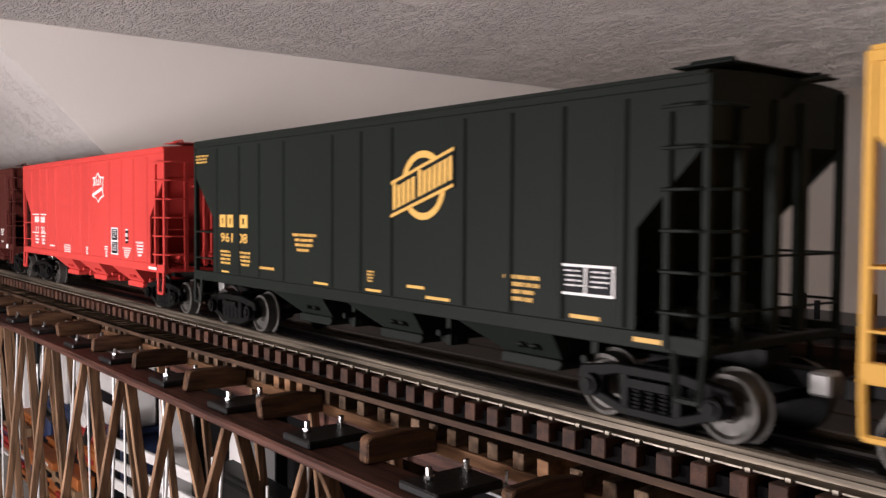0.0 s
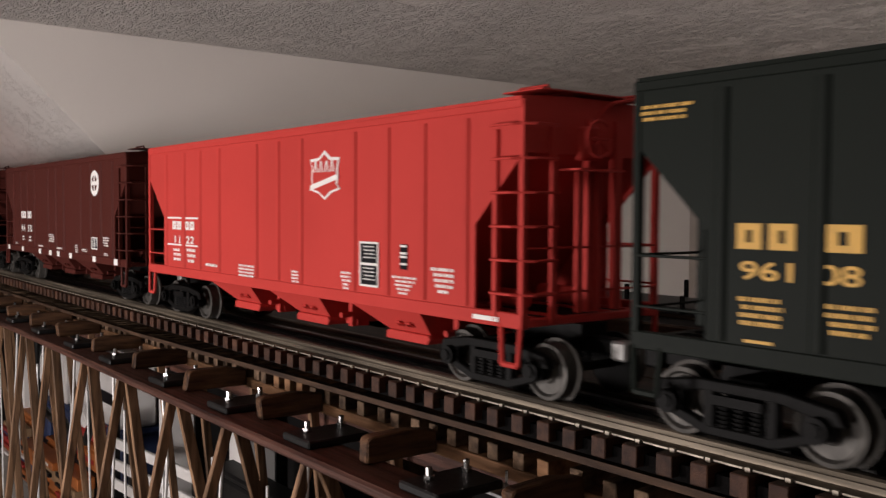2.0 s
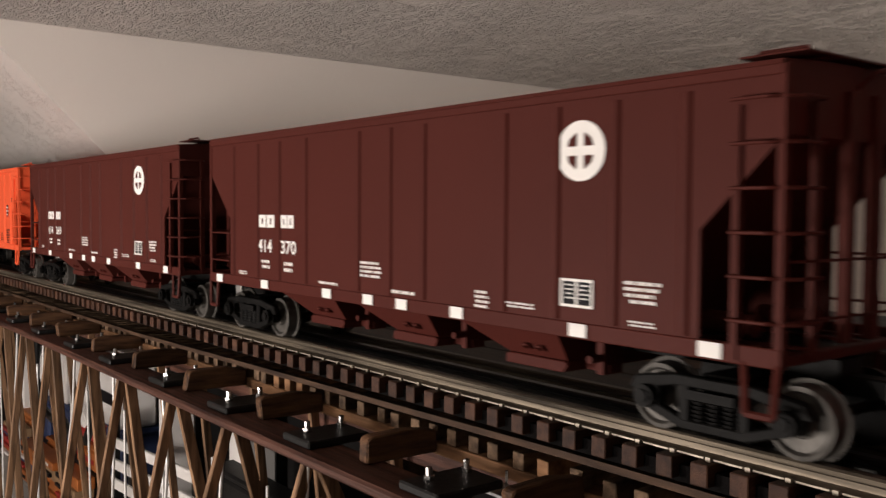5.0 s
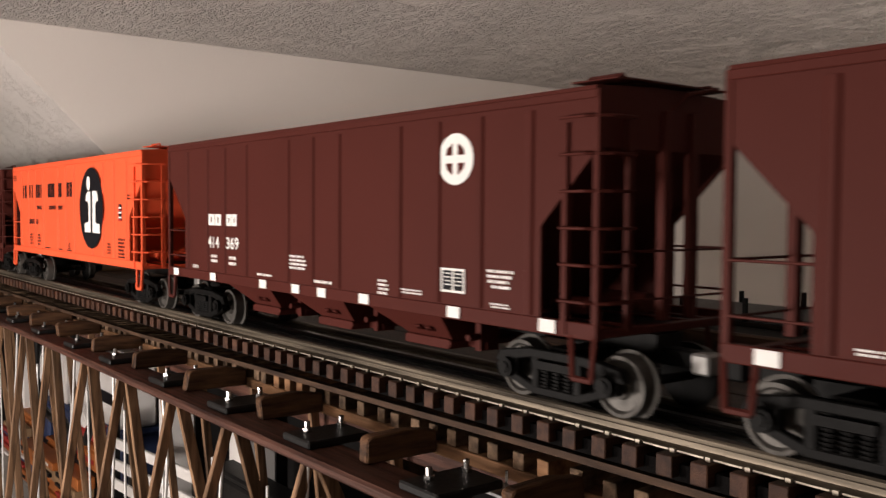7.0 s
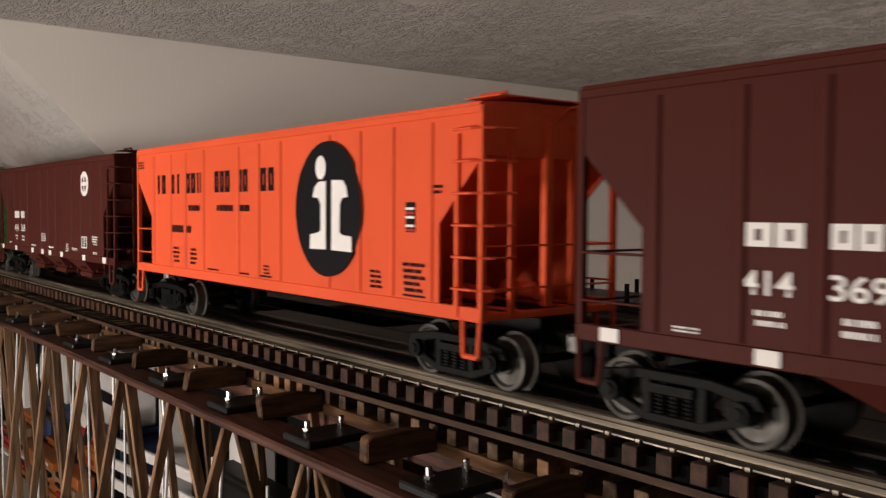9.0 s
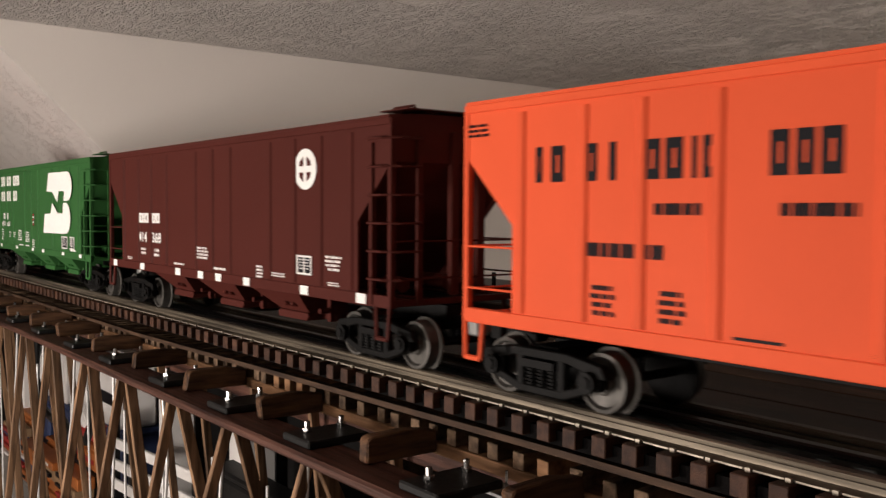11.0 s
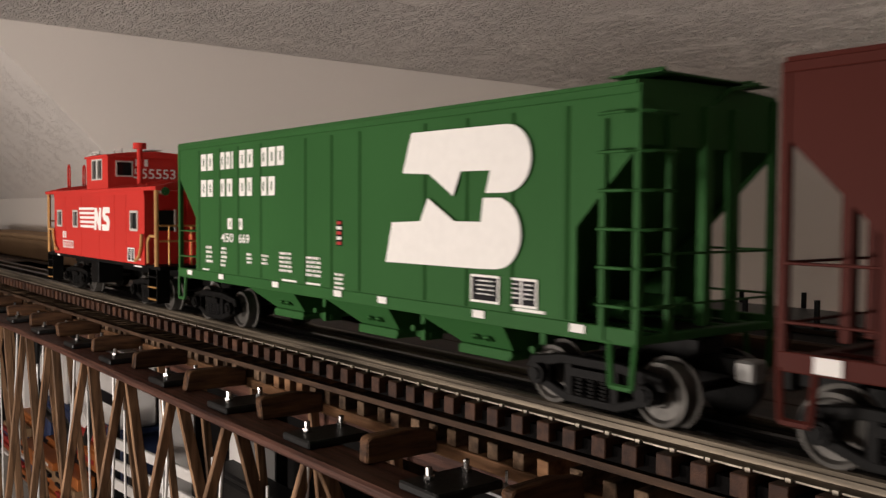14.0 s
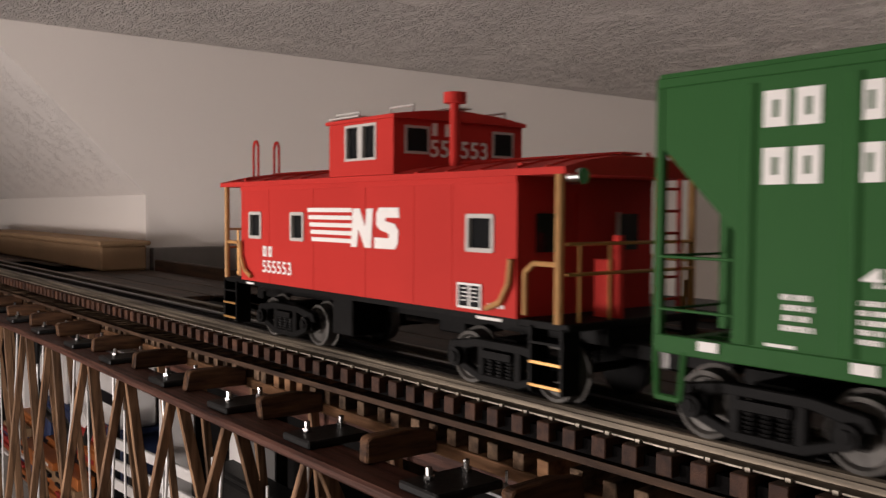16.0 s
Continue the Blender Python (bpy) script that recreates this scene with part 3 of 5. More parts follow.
def hopper(label, body, dark=None, outlets=(-0.064, 0.004, 0.0790), brake=False, group="hopper cars of the train"):
    """Covered hopper: ribbed sides with cut-away lower corners, open ends with ladders, outlets, trucks and couplers."""
    car = thing("hopper_car", label, "model freight car", group)
    wheelsets = []
    hl = HL
    for s in (-1, 1):
        y0, y1 = (s * HW, s * (HW - 0.0012))
        bm = bmesh.new()
        pts = [(-0.1437, SILL1 - 0.002), (-0.1437, 0.0590), (-0.1672, 0.0820), (-0.1672, EAVE - 0.001), (0.1672, EAVE - 0.001), (0.1672, 0.0820), (0.1440, 0.0590), (0.1440, SILL1 - 0.002)]
        if s > 0:
            pts = [(-x, z) for x, z in pts]
        sheet(bm, pts, y0, y1)
        part("side_sheet", bm, body, car)
        for xr in RIBS:
            bm = bmesh.new()
            sheet(bm, [(xr - 0.0022, y0), (xr - 0.0012, y0 + s * 0.0009), (xr + 0.0012, y0 + s * 0.0009), (xr + 0.0022, y0)], SILL1 + 0.0004, 0.0955)
            for v in bm.verts:
                v.co = (v.co.x, v.co.z, v.co.y)
            part("rib", bm, body, car)
        boxes("top_chord", body, car, [(-0.1678, 0.1678, y0 + s * 0.0007, y0 - s * 0.002, 0.0971, EAVE)], w=0.0003)
        boxes("side_sill", body, car, [(-hl, hl, y0 + s * 0.0006, y0 - s * 0.0025, SILL0, SILL1)], w=0.0003)
        for e in (-1, 1):
            boxes("corner_post", body, car, [(e * (hl - 0.0024), e * hl, y0 + s * 0.0004, y0 - s * 0.0020, SILL0, EAVE)], w=0.0002)
            ladder_end = (s < 0) == (e > 0)
            xs = sorted((e * (hl - 0.0140), e * hl))
            if ladder_end:
                boxes("ladder_post", body, car, [(e * (hl - 0.0142), e * (hl - 0.0122), y0 + s * 0.0012, y0 - s * 0.0010, SILL0 + 0.001, 0.0905)])
                boxes("ladder_post", body, car, [(e * (hl - 0.0008), e * (hl + 0.0008), s * 0.0218, s * 0.0194, SILL0 + 0.001, 0.0915)])
                for i in range(6):
                    z = 0.0364 + i * 0.0111
                    bm = bmesh.new()
                    pipe(bm, [(xs[0], y0 + s * 0.0010, z), (xs[0], y0 + s * 0.0022, z), (e * (hl - 0.0035), y0 + s * 0.0022, z), (e * (hl - 0.0015), y0 + s * 0.0004, z)], 0.00050, 6)
                    part("rung", bm, body, car)
                    bm = bmesh.new()
                    pipe(bm, [(e * hl, y0 + s * 0.0006, z), (e * (hl + 0.0026), y0 - s * 0.0026, z), (e * (hl + 0.0026), s * 0.0210, z), (e * hl, s * 0.0195, z)], 0.00050, 6)
                    part("rung", bm, body, car)
            else:
                for z in (0.0372, 0.0515):
                    bm = bmesh.new()
                    pipe(bm, [(e * hl, y0, z), (e * 0.1437, y0, z)], 0.00042, 6)
                    part("grab_rail", bm, body, car)
            bm = bmesh.new()
            pipe(bm, [(e * (hl - 0.0010), y0, SILL0 + 0.001), (e * (hl - 0.0018), y0 + s * 0.0004, 0.0130), (e * (hl - 0.0095), y0 + s * 0.0004, 0.0130), (e * (hl - 0.0105), y0, SILL0 + 0.001)], 0.0010, 6)
            part("stirrup_step", bm, body, car)
    # roof, running board, hatches
    bm = bmesh.new()
    sheet(bm, [(-HW - 0.0006, EAVE), (-HW - 0.0004, EAVE + 0.0011), (-0.024, 0.1016), (-0.010, 0.1022), (0.010, 0.1022), (0.024, 0.1016), (HW + 0.0004, EAVE + 0.0011), (HW + 0.0006, EAVE), (HW - 0.001, EAVE - 0.0012), (-HW + 0.001, EAVE - 0.0012)], -0.1672, 0.1672, "x")
    roof = part("roof", bm, body, car)
    for sy in (-1, 1):
        boxes("running_board", dark or body, car, [(-0.166, 0.166, sy * 0.0100, sy * 0.0160, 0.1028, 0.1033)])
        for i in range(9):
            x = (-0.16 + i * 0.04)
            boxes("board_bracket", dark or body, car, [(x - 0.0008, x + 0.0008, sy * 0.0105, sy * 0.0155, 0.1012, 0.1029)])
    for e in (1,):
        bm = bmesh.new()
        box(bm, e * 0.150, e * (hl + 0.0010), -0.027, 0.027, 0.1034, 0.1039)
        for y in (-0.022, 0.022):
            pipe(bm, [(e * 0.152, y, 0.1036), (e * 0.153, y, 0.1052), (e * (hl - 0.002), y, 0.1052), (e * (hl - 0.0005), y, 0.1036)], 0.0005, 6)
        part("end_platform", bm, dark or body, car)
    for i in range(4):
        boxes("hatch", dark or body, car, [((-0.135 + i * 0.07), (-0.075 + i * 0.07), -0.0095, 0.0095, 0.1018, 0.1034)], w=0.0006)
    # ends
    for e in (-1, 1):
        bm = bmesh.new()
        sheet(bm, [(e * 0.1672, 0.0830), (e * 0.1655, 0.0830), (e * 0.104, 0.0295), (e * 0.106, 0.0275)], -HW + 0.0013, HW - 0.0013)
        part("slope_sheet", bm, body, car)
        boxes("end_panel", body, car, [(e * 0.1655, e * 0.1672, -HW + 0.0013, HW - 0.0013, 0.0828, EAVE - 0.001)])
        boxes("end_sill", body, car, [(e * (hl - 0.004), e * hl, -HW + 0.002, HW - 0.002, SILL0 + 0.0005, SILL0 + 0.0030)], w=0.0003)
        # Floor in black metal colours in the shade of the open end.
        boxes("end_floor", CAST, car, [(e * 0.118, e * (hl - 0.0041), -HW + 0.0026, HW - 0.0026, SILL0 + 0.0010, SILL0 + 0.0022)])
        for y in (-0.024, -0.013, 0.013, 0.024):
            boxes("floor_strip", body, car, [(e * 0.120, e * (hl - 0.0042), y - 0.0012, y + 0.0012, SILL0 + 0.0023, SILL0 + 0.0031)])
        for y in (-0.0022, 0.0117):
            boxes("end_post", body, car, [(e * (hl - 0.0030), e * (hl + 0.0002), y - 0.0019, y + 0.0019, SILL1 - 0.001, 0.0955)], w=0.0003)
        if e > 0 and brake:
            bm = bmesh.new()
            ring = [(hl + 0.005, -0.0040 + 0.0062 * math.cos(math.tau * i / 16), 0.0880 + 0.0062 * math.sin(math.tau * i / 16)) for i in range(17)]
            pipe(bm, ring, 0.0006, 6)
            for i in range(4):
                pipe(bm, [ring[i * 2], ring[i * 2 + 8]], 0.0004, 6)
            rod(bm, (hl - 0.001, -0.0040, 0.0880), (hl + 0.005, -0.0040, 0.0880), 0.0010, 8)
            part("brake_wheel", bm, body, car)
            bm = bmesh.new()
            box(bm, hl - 0.0030, hl + 0.0025, -0.0085, 0.0005, 0.0810, 0.0925)
            bevel(bm, 0.0008)
            part("brake_housing", bm, body, car)
            boxes("brake_step", body, car, [(hl - 0.001, hl + 0.0085, -0.0170, 0.0055, 0.0772, 0.0779)])
            for y in (-0.0085, 0.0005):
                boxes("step_post", body, car, [(hl - 0.0012, hl + 0.0012, y - 0.0013, y + 0.0013, SILL1 - 0.001, 0.0772)], w=0.0003)
        if e > 0:
            bm = bmesh.new()
            pipe(bm, [(hl - 0.002, 0.0005, 0.0950), (hl + 0.0012, 0.0060, 0.1010), (hl + 0.0012, 0.0210, 0.1040)], 0.0007, 6)
            part("platform_brace", bm, body, car)
        bm = bmesh.new()
        rod(bm, (e * (hl - 0.03), 0.004, 0.0335), (e * (hl - 0.012), 0.004, 0.0335), 0.0034, 12)
        rod(bm, (e * (hl - 0.036), -0.014, 0.0325), (e * (hl - 0.020), -0.014, 0.0325), 0.0034, 12)
        part("brake_cylinder", bm, dark or body, car, "", True)
        bm = bmesh.new()
        pipe(bm, [(e * hl, -HW + 0.002, 0.0365), (e * hl, HW - 0.002, 0.0365)], 0.0004, 6)
        pipe(bm, [(e * hl, -HW + 0.002, 0.0515), (e * hl, HW - 0.002, 0.0515)], 0.0004, 6)
        part("end_rail", bm, body, car)
        knuckle(car, e, hl + 0.009)
    # outlets and underframe
    boxes("centre_sill", CAST, car, [(-hl, hl, -0.0065, 0.0065, 0.0190, 0.0250)])
    boxes("bottom_sheet", dark or body, car, [(-0.110, 0.110, -HW + 0.0015, HW - 0.0015, 0.0262, 0.0272)])
    for xa in outlets:
        bm = bmesh.new()
        a = [(xa - 0.0225, -HW + 0.0012), (xa + 0.0300, -HW + 0.0012), (xa + 0.0300, HW - 0.0012), (xa - 0.0225, HW - 0.0012)]
        b = [(xa + 0.0006, -0.0235), (xa + 0.0270, -0.0235), (xa + 0.0270, 0.0235), (xa + 0.0006, 0.0235)]
        c = [bm.verts.new((x, y, 0.0268)) for x, y in a]
        d = [bm.verts.new((x, y, 0.0150)) for x, y in b]
        for i in range(4):
            bm.faces.new((c[i], c[(i + 1) % 4], d[(i + 1) % 4], d[i]))
        bm.faces.new(d)
        bm.faces.new(c)
        outlet = part("outlet", bm, body, car)
        bm = bmesh.new()
        sheet(bm, [(xa - 0.0012, 0.0118), (xa - 0.0012, 0.0146), (xa + 0.0004, 0.0155), (xa + 0.0272, 0.0155), (xa + 0.0282, 0.0142), (xa + 0.0262, 0.0118)], -0.0252, 0.0252)
        bevel(bm, 0.0003)
        part("outlet_frame", bm, body, outlet)
        for dx in (0.010, 0.0165):
            bm = bmesh.new()
            pipe(bm, [(xa + dx, -0.0262, 0.0180), (xa + dx, -0.0282, 0.0194), (xa + dx + 0.0030, -0.0284, 0.0196), (xa + dx + 0.0030, -0.0264, 0.0182)], 0.0005, 6)
            part("latch", bm, body, outlet)
        bm = bmesh.new()
        box(bm, xa + 0.0284, xa + 0.0385, -0.0165, -0.0135, 0.0125, 0.0150)
        box(bm, xa + 0.0350, xa + 0.0378, -0.0190, -0.0100, 0.0120, 0.0225)
        rod(bm, (xa + 0.0364, -0.0240, 0.0172), (xa + 0.0364, -0.0100, 0.0172), 0.0013, 8)
        part("gate_rack", bm, body, outlet)
    for xc in (-0.1385, 0.1432):
        truck(car, xc, wheelsets)
    return car, wheelsets


def data_box(car, x0, x1, z0, z1, two=True, tone=BLACK):
    """A framed black service panel with white bars."""
    y = -HW
    plate = boxes("service_panel", tone, car, [(x0, x1, y - 0.0003, y - 0.0001, z0, z1)])
    t = 0.0008
    xs, zs = [x0 - t, x0, x1, x1 + t], [z0 - t, z0, z1, z1 + t]
    holes = {(1, 1)}
    if two:
        xm = (x0 + x1) / 2
        xs, holes = [x0 - t, x0, xm - t / 2, xm + t / 2, x1, x1 + t], {(1, 1), (3, 1)}
    bm = bmesh.new()
    pierced(bm, xs, zs, holes, y - 0.0006, y - 0.0003)
    part("panel_frame", bm, WHITE, plate)
    w = (x1 - x0) / (2 if two else 1)
    for half in range(2 if two else 1):
        a = x0 + w * half
        lines(plate, WHITE, a + w * 0.16, a + w * 0.90, z0 + (z1 - z0) * 0.12, z1 - (z1 - z0) * 0.12, 4, int(x0 * 1e5) + half, 0.35, y=y - 0.0005)


def inspection_mark(car, x0, x1, z0, z1, tones):
    """A black upright mark with narrow coloured bars, from the bottom up."""
    mark = boxes("inspection_mark", BLACK, car, [(x0, x1, -HW - 0.0003, -HW - 0.0001, z0, z1)], "black inspection mark with coloured bars")
    step = (z1 - z0) / len(tones)
    for i, tone in enumerate(tones):
        if tone != BLACK:
            boxes("mark_bar", tone, mark, [(x0 + 0.0003, x1 - 0.0003, -HW - 0.0005, -HW - 0.0003, z0 + step * (i + 0.2), z0 + step * (i + 0.8))])


CARS = []   # thing, place along the train, wheelsets


def place(made, x):
    CARS.append((made[0], x, made[1]))
    return made[0]


Y1 = -HW - 0.0003
# yellow hopper that leads
yellow_paint = paint("yellow_car_paint", (0.70, 0.40, 0.09))
place(hopper("glossy yellow covered hopper model car", yellow_paint), 0.0632)

# dark green hopper with yellow herald
green_dark = paint("dark_green_car_paint", (0.0135, 0.0168, 0.0142))
c = place(hopper("dark green covered hopper model car, yellow lettering", green_dark), -0.3140)
disc(c, YELLOW, 0.0438, 0.0730, 0.0135, 0.0128, Y1, "herald_ring", "round yellow railway herald", inner=0.80)
shape(c, green_dark, [(0.0236, 0.0612), (0.0624, 0.0735), (0.0624, 0.0850), (0.0236, 0.0734)], Y1 - 0.0003, "herald_band")
shape(c, YELLOW, [(0.0236, 0.0734), (0.0624, 0.0850), (0.0624, 0.0862), (0.0236, 0.0746)], Y1 - 0.0005, "herald_stripe")
shape(c, YELLOW, [(0.0236, 0.0608), (0.0624, 0.0722), (0.0624, 0.0734), (0.0236, 0.0620)], Y1 - 0.0005, "herald_stripe")
for i in range(12):
    a = 0.0252 + i * 0.0030 + (0.0012 if i > 4 else 0)
    za = 0.0632 + (a - 0.0236) * 0.305
    tall = 0.0085 if i not in (0, 5) else 0.0098
    shape(c, YELLOW, [(a, za), (a + 0.0022, za + 0.0007), (a + 0.0022, za + tall + 0.0007), (a, za + tall)], Y1 - 0.0005, "herald_block")
for a, b in ((-0.1346, -0.1276), (-0.1256, -0.1186), (-0.1115, -0.1020)):
    letter_blocks(c, YELLOW, [(a, b)], 0.0545, 0.0610)
lettering("car_number", "961", -0.1335, -0.1190, 0.0468, 0.0516, Y1, YELLOW, c)
lettering("car_number", "08", -0.1125, -0.1020, 0.0468, 0.0516, Y1, YELLOW, c)
lines(c, YELLOW, -0.134, -0.120, 0.0345, 0.0425, 4, 1)
lines(c, YELLOW, -0.112, -0.096, 0.0345, 0.0425, 4, 2, taper=0.4)
lines(c, YELLOW, -0.089, -0.072, 0.0340, 0.0362, 1, 3)
lines(c, YELLOW, -0.056, -0.034, 0.0440, 0.0530, 4, 4, taper=0.5)
lines(c, YELLOW, 0.0065, 0.0120, 0.0345, 0.0395, 4, 5)
lines(c, YELLOW, 0.087, 0.109, 0.0335, 0.0430, 4, 6, taper=0.4)
lines(c, YELLOW, -0.166, -0.148, 0.0880, 0.0930, 3, 7)
bars(c, YELLOW, [(-0.036, -0.024, 0.0312, 0.0322), (0.0055, 0.0165, 0.0312, 0.0322), (0.034, 0.045, 0.0345, 0.0356), (0.046, 0.060, 0.0312, 0.0323), (0.119, 0.131, 0.0314, 0.0326), (-0.132, -0.124, 0.0310, 0.0318)])
bars(c, YELLOW, [(0.1445, 0.1545, 0.0272, 0.0286)], -HW - 0.0012)
data_box(c, 0.1150, 0.1360, 0.0392, 0.0470)

# red hopper with shield
red = paint("red_car_paint", (0.54, 0.057, 0.048))
c = place(hopper("bright red covered hopper model car, white lettering", red, brake=True), -0.6957)
SHIELD = [(0.0454, 0.0896), (0.0500, 0.0866), (0.0574, 0.0862), (0.0560, 0.0820), (0.0566, 0.0780), (0.0556, 0.0750), (0.0580, 0.0728), (0.0505, 0.0712), (0.0454, 0.0683),
      (0.0403, 0.0712), (0.0328, 0.0728), (0.0352, 0.0750), (0.0342, 0.0780), (0.0348, 0.0820), (0.0334, 0.0862), (0.0408, 0.0866)]
sh = [(0.0434 + 1.02 * (x - 0.0454), z - 0.0003) for x, z in SHIELD]
shape(c, WHITE, sh, Y1, "shield", "white outlined shield herald")
shape(c, red, [(0.0434 + (x - 0.0434) * 0.88, 0.0787 + (z - 0.0790) * 0.86) for x, z in sh], Y1 - 0.0003, "shield_field")
shape(c, WHITE, [(0.0318, 0.0722), (0.0550, 0.0768), (0.0550, 0.0790), (0.0318, 0.0744)], Y1 - 0.0005, "shield_band")
for i in range(4):
    a = 0.0346 + i * 0.0046
    shape(c, WHITE, [(a, 0.0800), (a + 0.0010, 0.0800), (a + 0.0019, 0.0842), (a + 0.0028, 0.0800), (a + 0.0037, 0.0800), (a + 0.0024, 0.0848), (a + 0.0013, 0.0848)], Y1 - 0.0005, "shield_mark")
bm_rows = [(-0.1385, -0.1165, 0.0582, 0.0592), (-0.1125, -0.0930, 0.0582, 0.0592), (-0.1385, -0.1165, 0.0428, 0.0437), (-0.1125, -0.0930, 0.0428, 0.0437)]
bars(c, WHITE, bm_rows)
for a, b in ((-0.1300, -0.1245), (-0.1232, -0.1170), (-0.1118, -0.1060), (-0.1045, -0.0985)):
    letter_blocks(c, WHITE, [(a, b)], 0.0520, 0.0568)
lettering("car_number", "11", -0.1265, -0.1185, 0.0443, 0.0485, Y1, WHITE, c)
lettering("car_number", "22", -0.1100, -0.0985, 0.0443, 0.0485, Y1, WHITE, c)
lines(c, WHITE, -0.129, -0.117, 0.0330, 0.0410, 3, 1)
lines(c, WHITE, -0.111, -0.094, 0.0325, 0.0415, 3, 2, taper=0.4)
lines(c, WHITE, -0.083, -0.063, 0.0320, 0.0345, 1, 3)
lines(c, WHITE, -0.042, -0.022, 0.0295, 0.0360, 4, 4)
lines(c, WHITE, 0.0135, 0.0210, 0.0300, 0.0360, 4, 5)
lines(c, WHITE, 0.056, 0.066, 0.0300, 0.0380, 5, 6, taper=0.5)
lines(c, WHITE, 0.094, 0.111, 0.0310, 0.0385, 5, 7, taper=0.6)
lines(c, WHITE, 0.119, 0.135, 0.0330, 0.0430, 5, 8, taper=0.5)
bars(c, WHITE, [(0.1445, 0.1575, 0.0268, 0.0284)], -HW - 0.0012)
data_box(c, 0.0725, 0.0845, 0.0338, 0.0416, False)
data_box(c, 0.0725, 0.0845, 0.0426, 0.0503, False)
inspection_mark(c, 0.0998, 0.1046, 0.0412, 0.0508, (BLACK, WHITE, BLACK, WHITE, WHITE, BLACK, WHITE))

# brown hoppers with round white herald
brown = paint("oxide_brown_car_paint", (0.074, 0.0185, 0.0145))


def brown_hopper(number, x):
    c = place(hopper("oxide brown covered hopper model car, white lettering", brown, outlets=(-0.0745, -0.0080, 0.0600)), x)
    h = disc(c, WHITE, 0.1012, 0.0818, 0.0098, 0.0091, Y1, "herald", "round white herald with a cross")
    for dx, dz in ((-1, 1), (1, 1), (-1, -1), (1, -1)):
        shape(h, brown, [(0.1012 + dx * 0.0016, 0.0818 + dz * 0.0014), (0.1012 + dx * 0.0052, 0.0818 + dz * 0.0014), (0.1012 + dx * 0.0045, 0.0818 + dz * 0.0035), (0.1012 + dx * 0.0016, 0.0818 + dz * 0.0055)], Y1 - 0.0003, "herald_notch")
    for a, b in ((-0.1110, -0.1035), (-0.1025, -0.0950), (-0.0882, -0.0826), (-0.0818, -0.0762)):
        letter_blocks(c, WHITE, [(a, b)], 0.0552, 0.0612)
    lettering("car_number", number[:3], -0.1116, -0.0974, 0.0432, 0.0494, Y1, WHITE, c)
    lettering("car_number", number[3:], -0.0884, -0.0738, 0.0432, 0.0494, Y1, WHITE, c)
    lines(c, WHITE, -0.108, -0.099, 0.0345, 0.0395, 2, 1)
    lines(c, WHITE, -0.086, -0.075, 0.0338, 0.0395, 2, 2)
    lines(c, WHITE, -0.133, -0.123, 0.0310, 0.0330, 2, 3)
    lines(c, WHITE, -0.0535, -0.0375, 0.0308, 0.0328, 1, 4)
    lines(c, WHITE, -0.0215, -0.0045, 0.0360, 0.0430, 4, 5, taper=-0.2)
    lines(c, WHITE, 0.001, 0.020, 0.0308, 0.0330, 1, 6)
    lines(c, WHITE, 0.0525, 0.0600, 0.0300, 0.0365, 4, 7)
    lines(c, WHITE, 0.068, 0.084, 0.0318, 0.0340, 2, 8)
    lines(c, WHITE, 0.118, 0.133, 0.0370, 0.0440, 4, 9, taper=0.3)
    lines(c, WHITE, 0.120, 0.130, 0.0308, 0.0328, 2, 10)
    data_box(c, 0.0945, 0.1062, 0.0355, 0.0425)
    for x in (-0.1545, -0.1035, -0.0455, -0.0132, 0.0100, 0.0435, 0.1015):
        bars(c, WHITE, [(x - 0.0035, x + 0.0035, 0.0259, 0.0299)], -HW - 0.0012, "reflector", "white reflective square")
    bars(c, WHITE, [(0.1447, 0.1519, 0.0259, 0.0300)], -HW - 0.0012, "reflector", "white reflective square")
    return c


brown_hopper("414370", -1.0729)
brown_hopper("414369", -1.4521)
brown_hopper("414368", -2.2140)

# orange hopper with black ball
orange = paint("orange_car_paint", (0.80, 0.115, 0.045))
c = place(hopper("bright orange covered hopper model car, black emblem", orange, outlets=()), -1.8328)
disc(c, BLACK, 0.0669, 0.0641, 0.0272, 0.0290, -HW - 0.0012, "emblem_ball", "round black emblem with a white figure")
disc(c, WHITE, 0.0625, 0.0819, 0.0043, 0.0051, -HW - 0.0016, "emblem_dot")
shape(c, WHITE, [(0.0668, 0.0760), (0.0606, 0.0759), (0.0572, 0.0735), (0.0557, 0.0693), (0.0606, 0.0688), (0.0625, 0.0661), (0.0625, 0.0549), (0.0601, 0.0539), (0.0537, 0.0530), (0.0532, 0.0467), (0.0668, 0.0468)], -HW - 0.0016, "emblem_figure")
shape(c, WHITE, [(0.0715, 0.0764), (0.0805, 0.0761), (0.0832, 0.0735), (0.0845, 0.0691), (0.0801, 0.0687), (0.0783, 0.0661), (0.0779, 0.0543), (0.0806, 0.0532), (0.0872, 0.0529), (0.0876, 0.0464), (0.0715, 0.0467)], -HW - 0.0016, "emblem_figure")
for a, b in ((-0.1326, -0.1299), (-0.1259, -0.1206), (-0.1115, -0.1071), (-0.1022, -0.0998), (-0.0895, -0.0840), (-0.0822, -0.0765), (-0.0735, -0.0720), (-0.0700, -0.0655), (-0.0505, -0.0455), (-0.0438, -0.0390), (-0.0375, -0.0320),
             (-0.0225, -0.0180), (-0.0165, -0.0115), (0.0030, 0.0085), (0.0110, 0.0165)):
    letter_blocks(c, BLACK, [(a, b)], 0.0727, 0.0838)
lines(c, BLACK, -0.086, -0.068, 0.0625, 0.0660, 1, 1, 0.9)
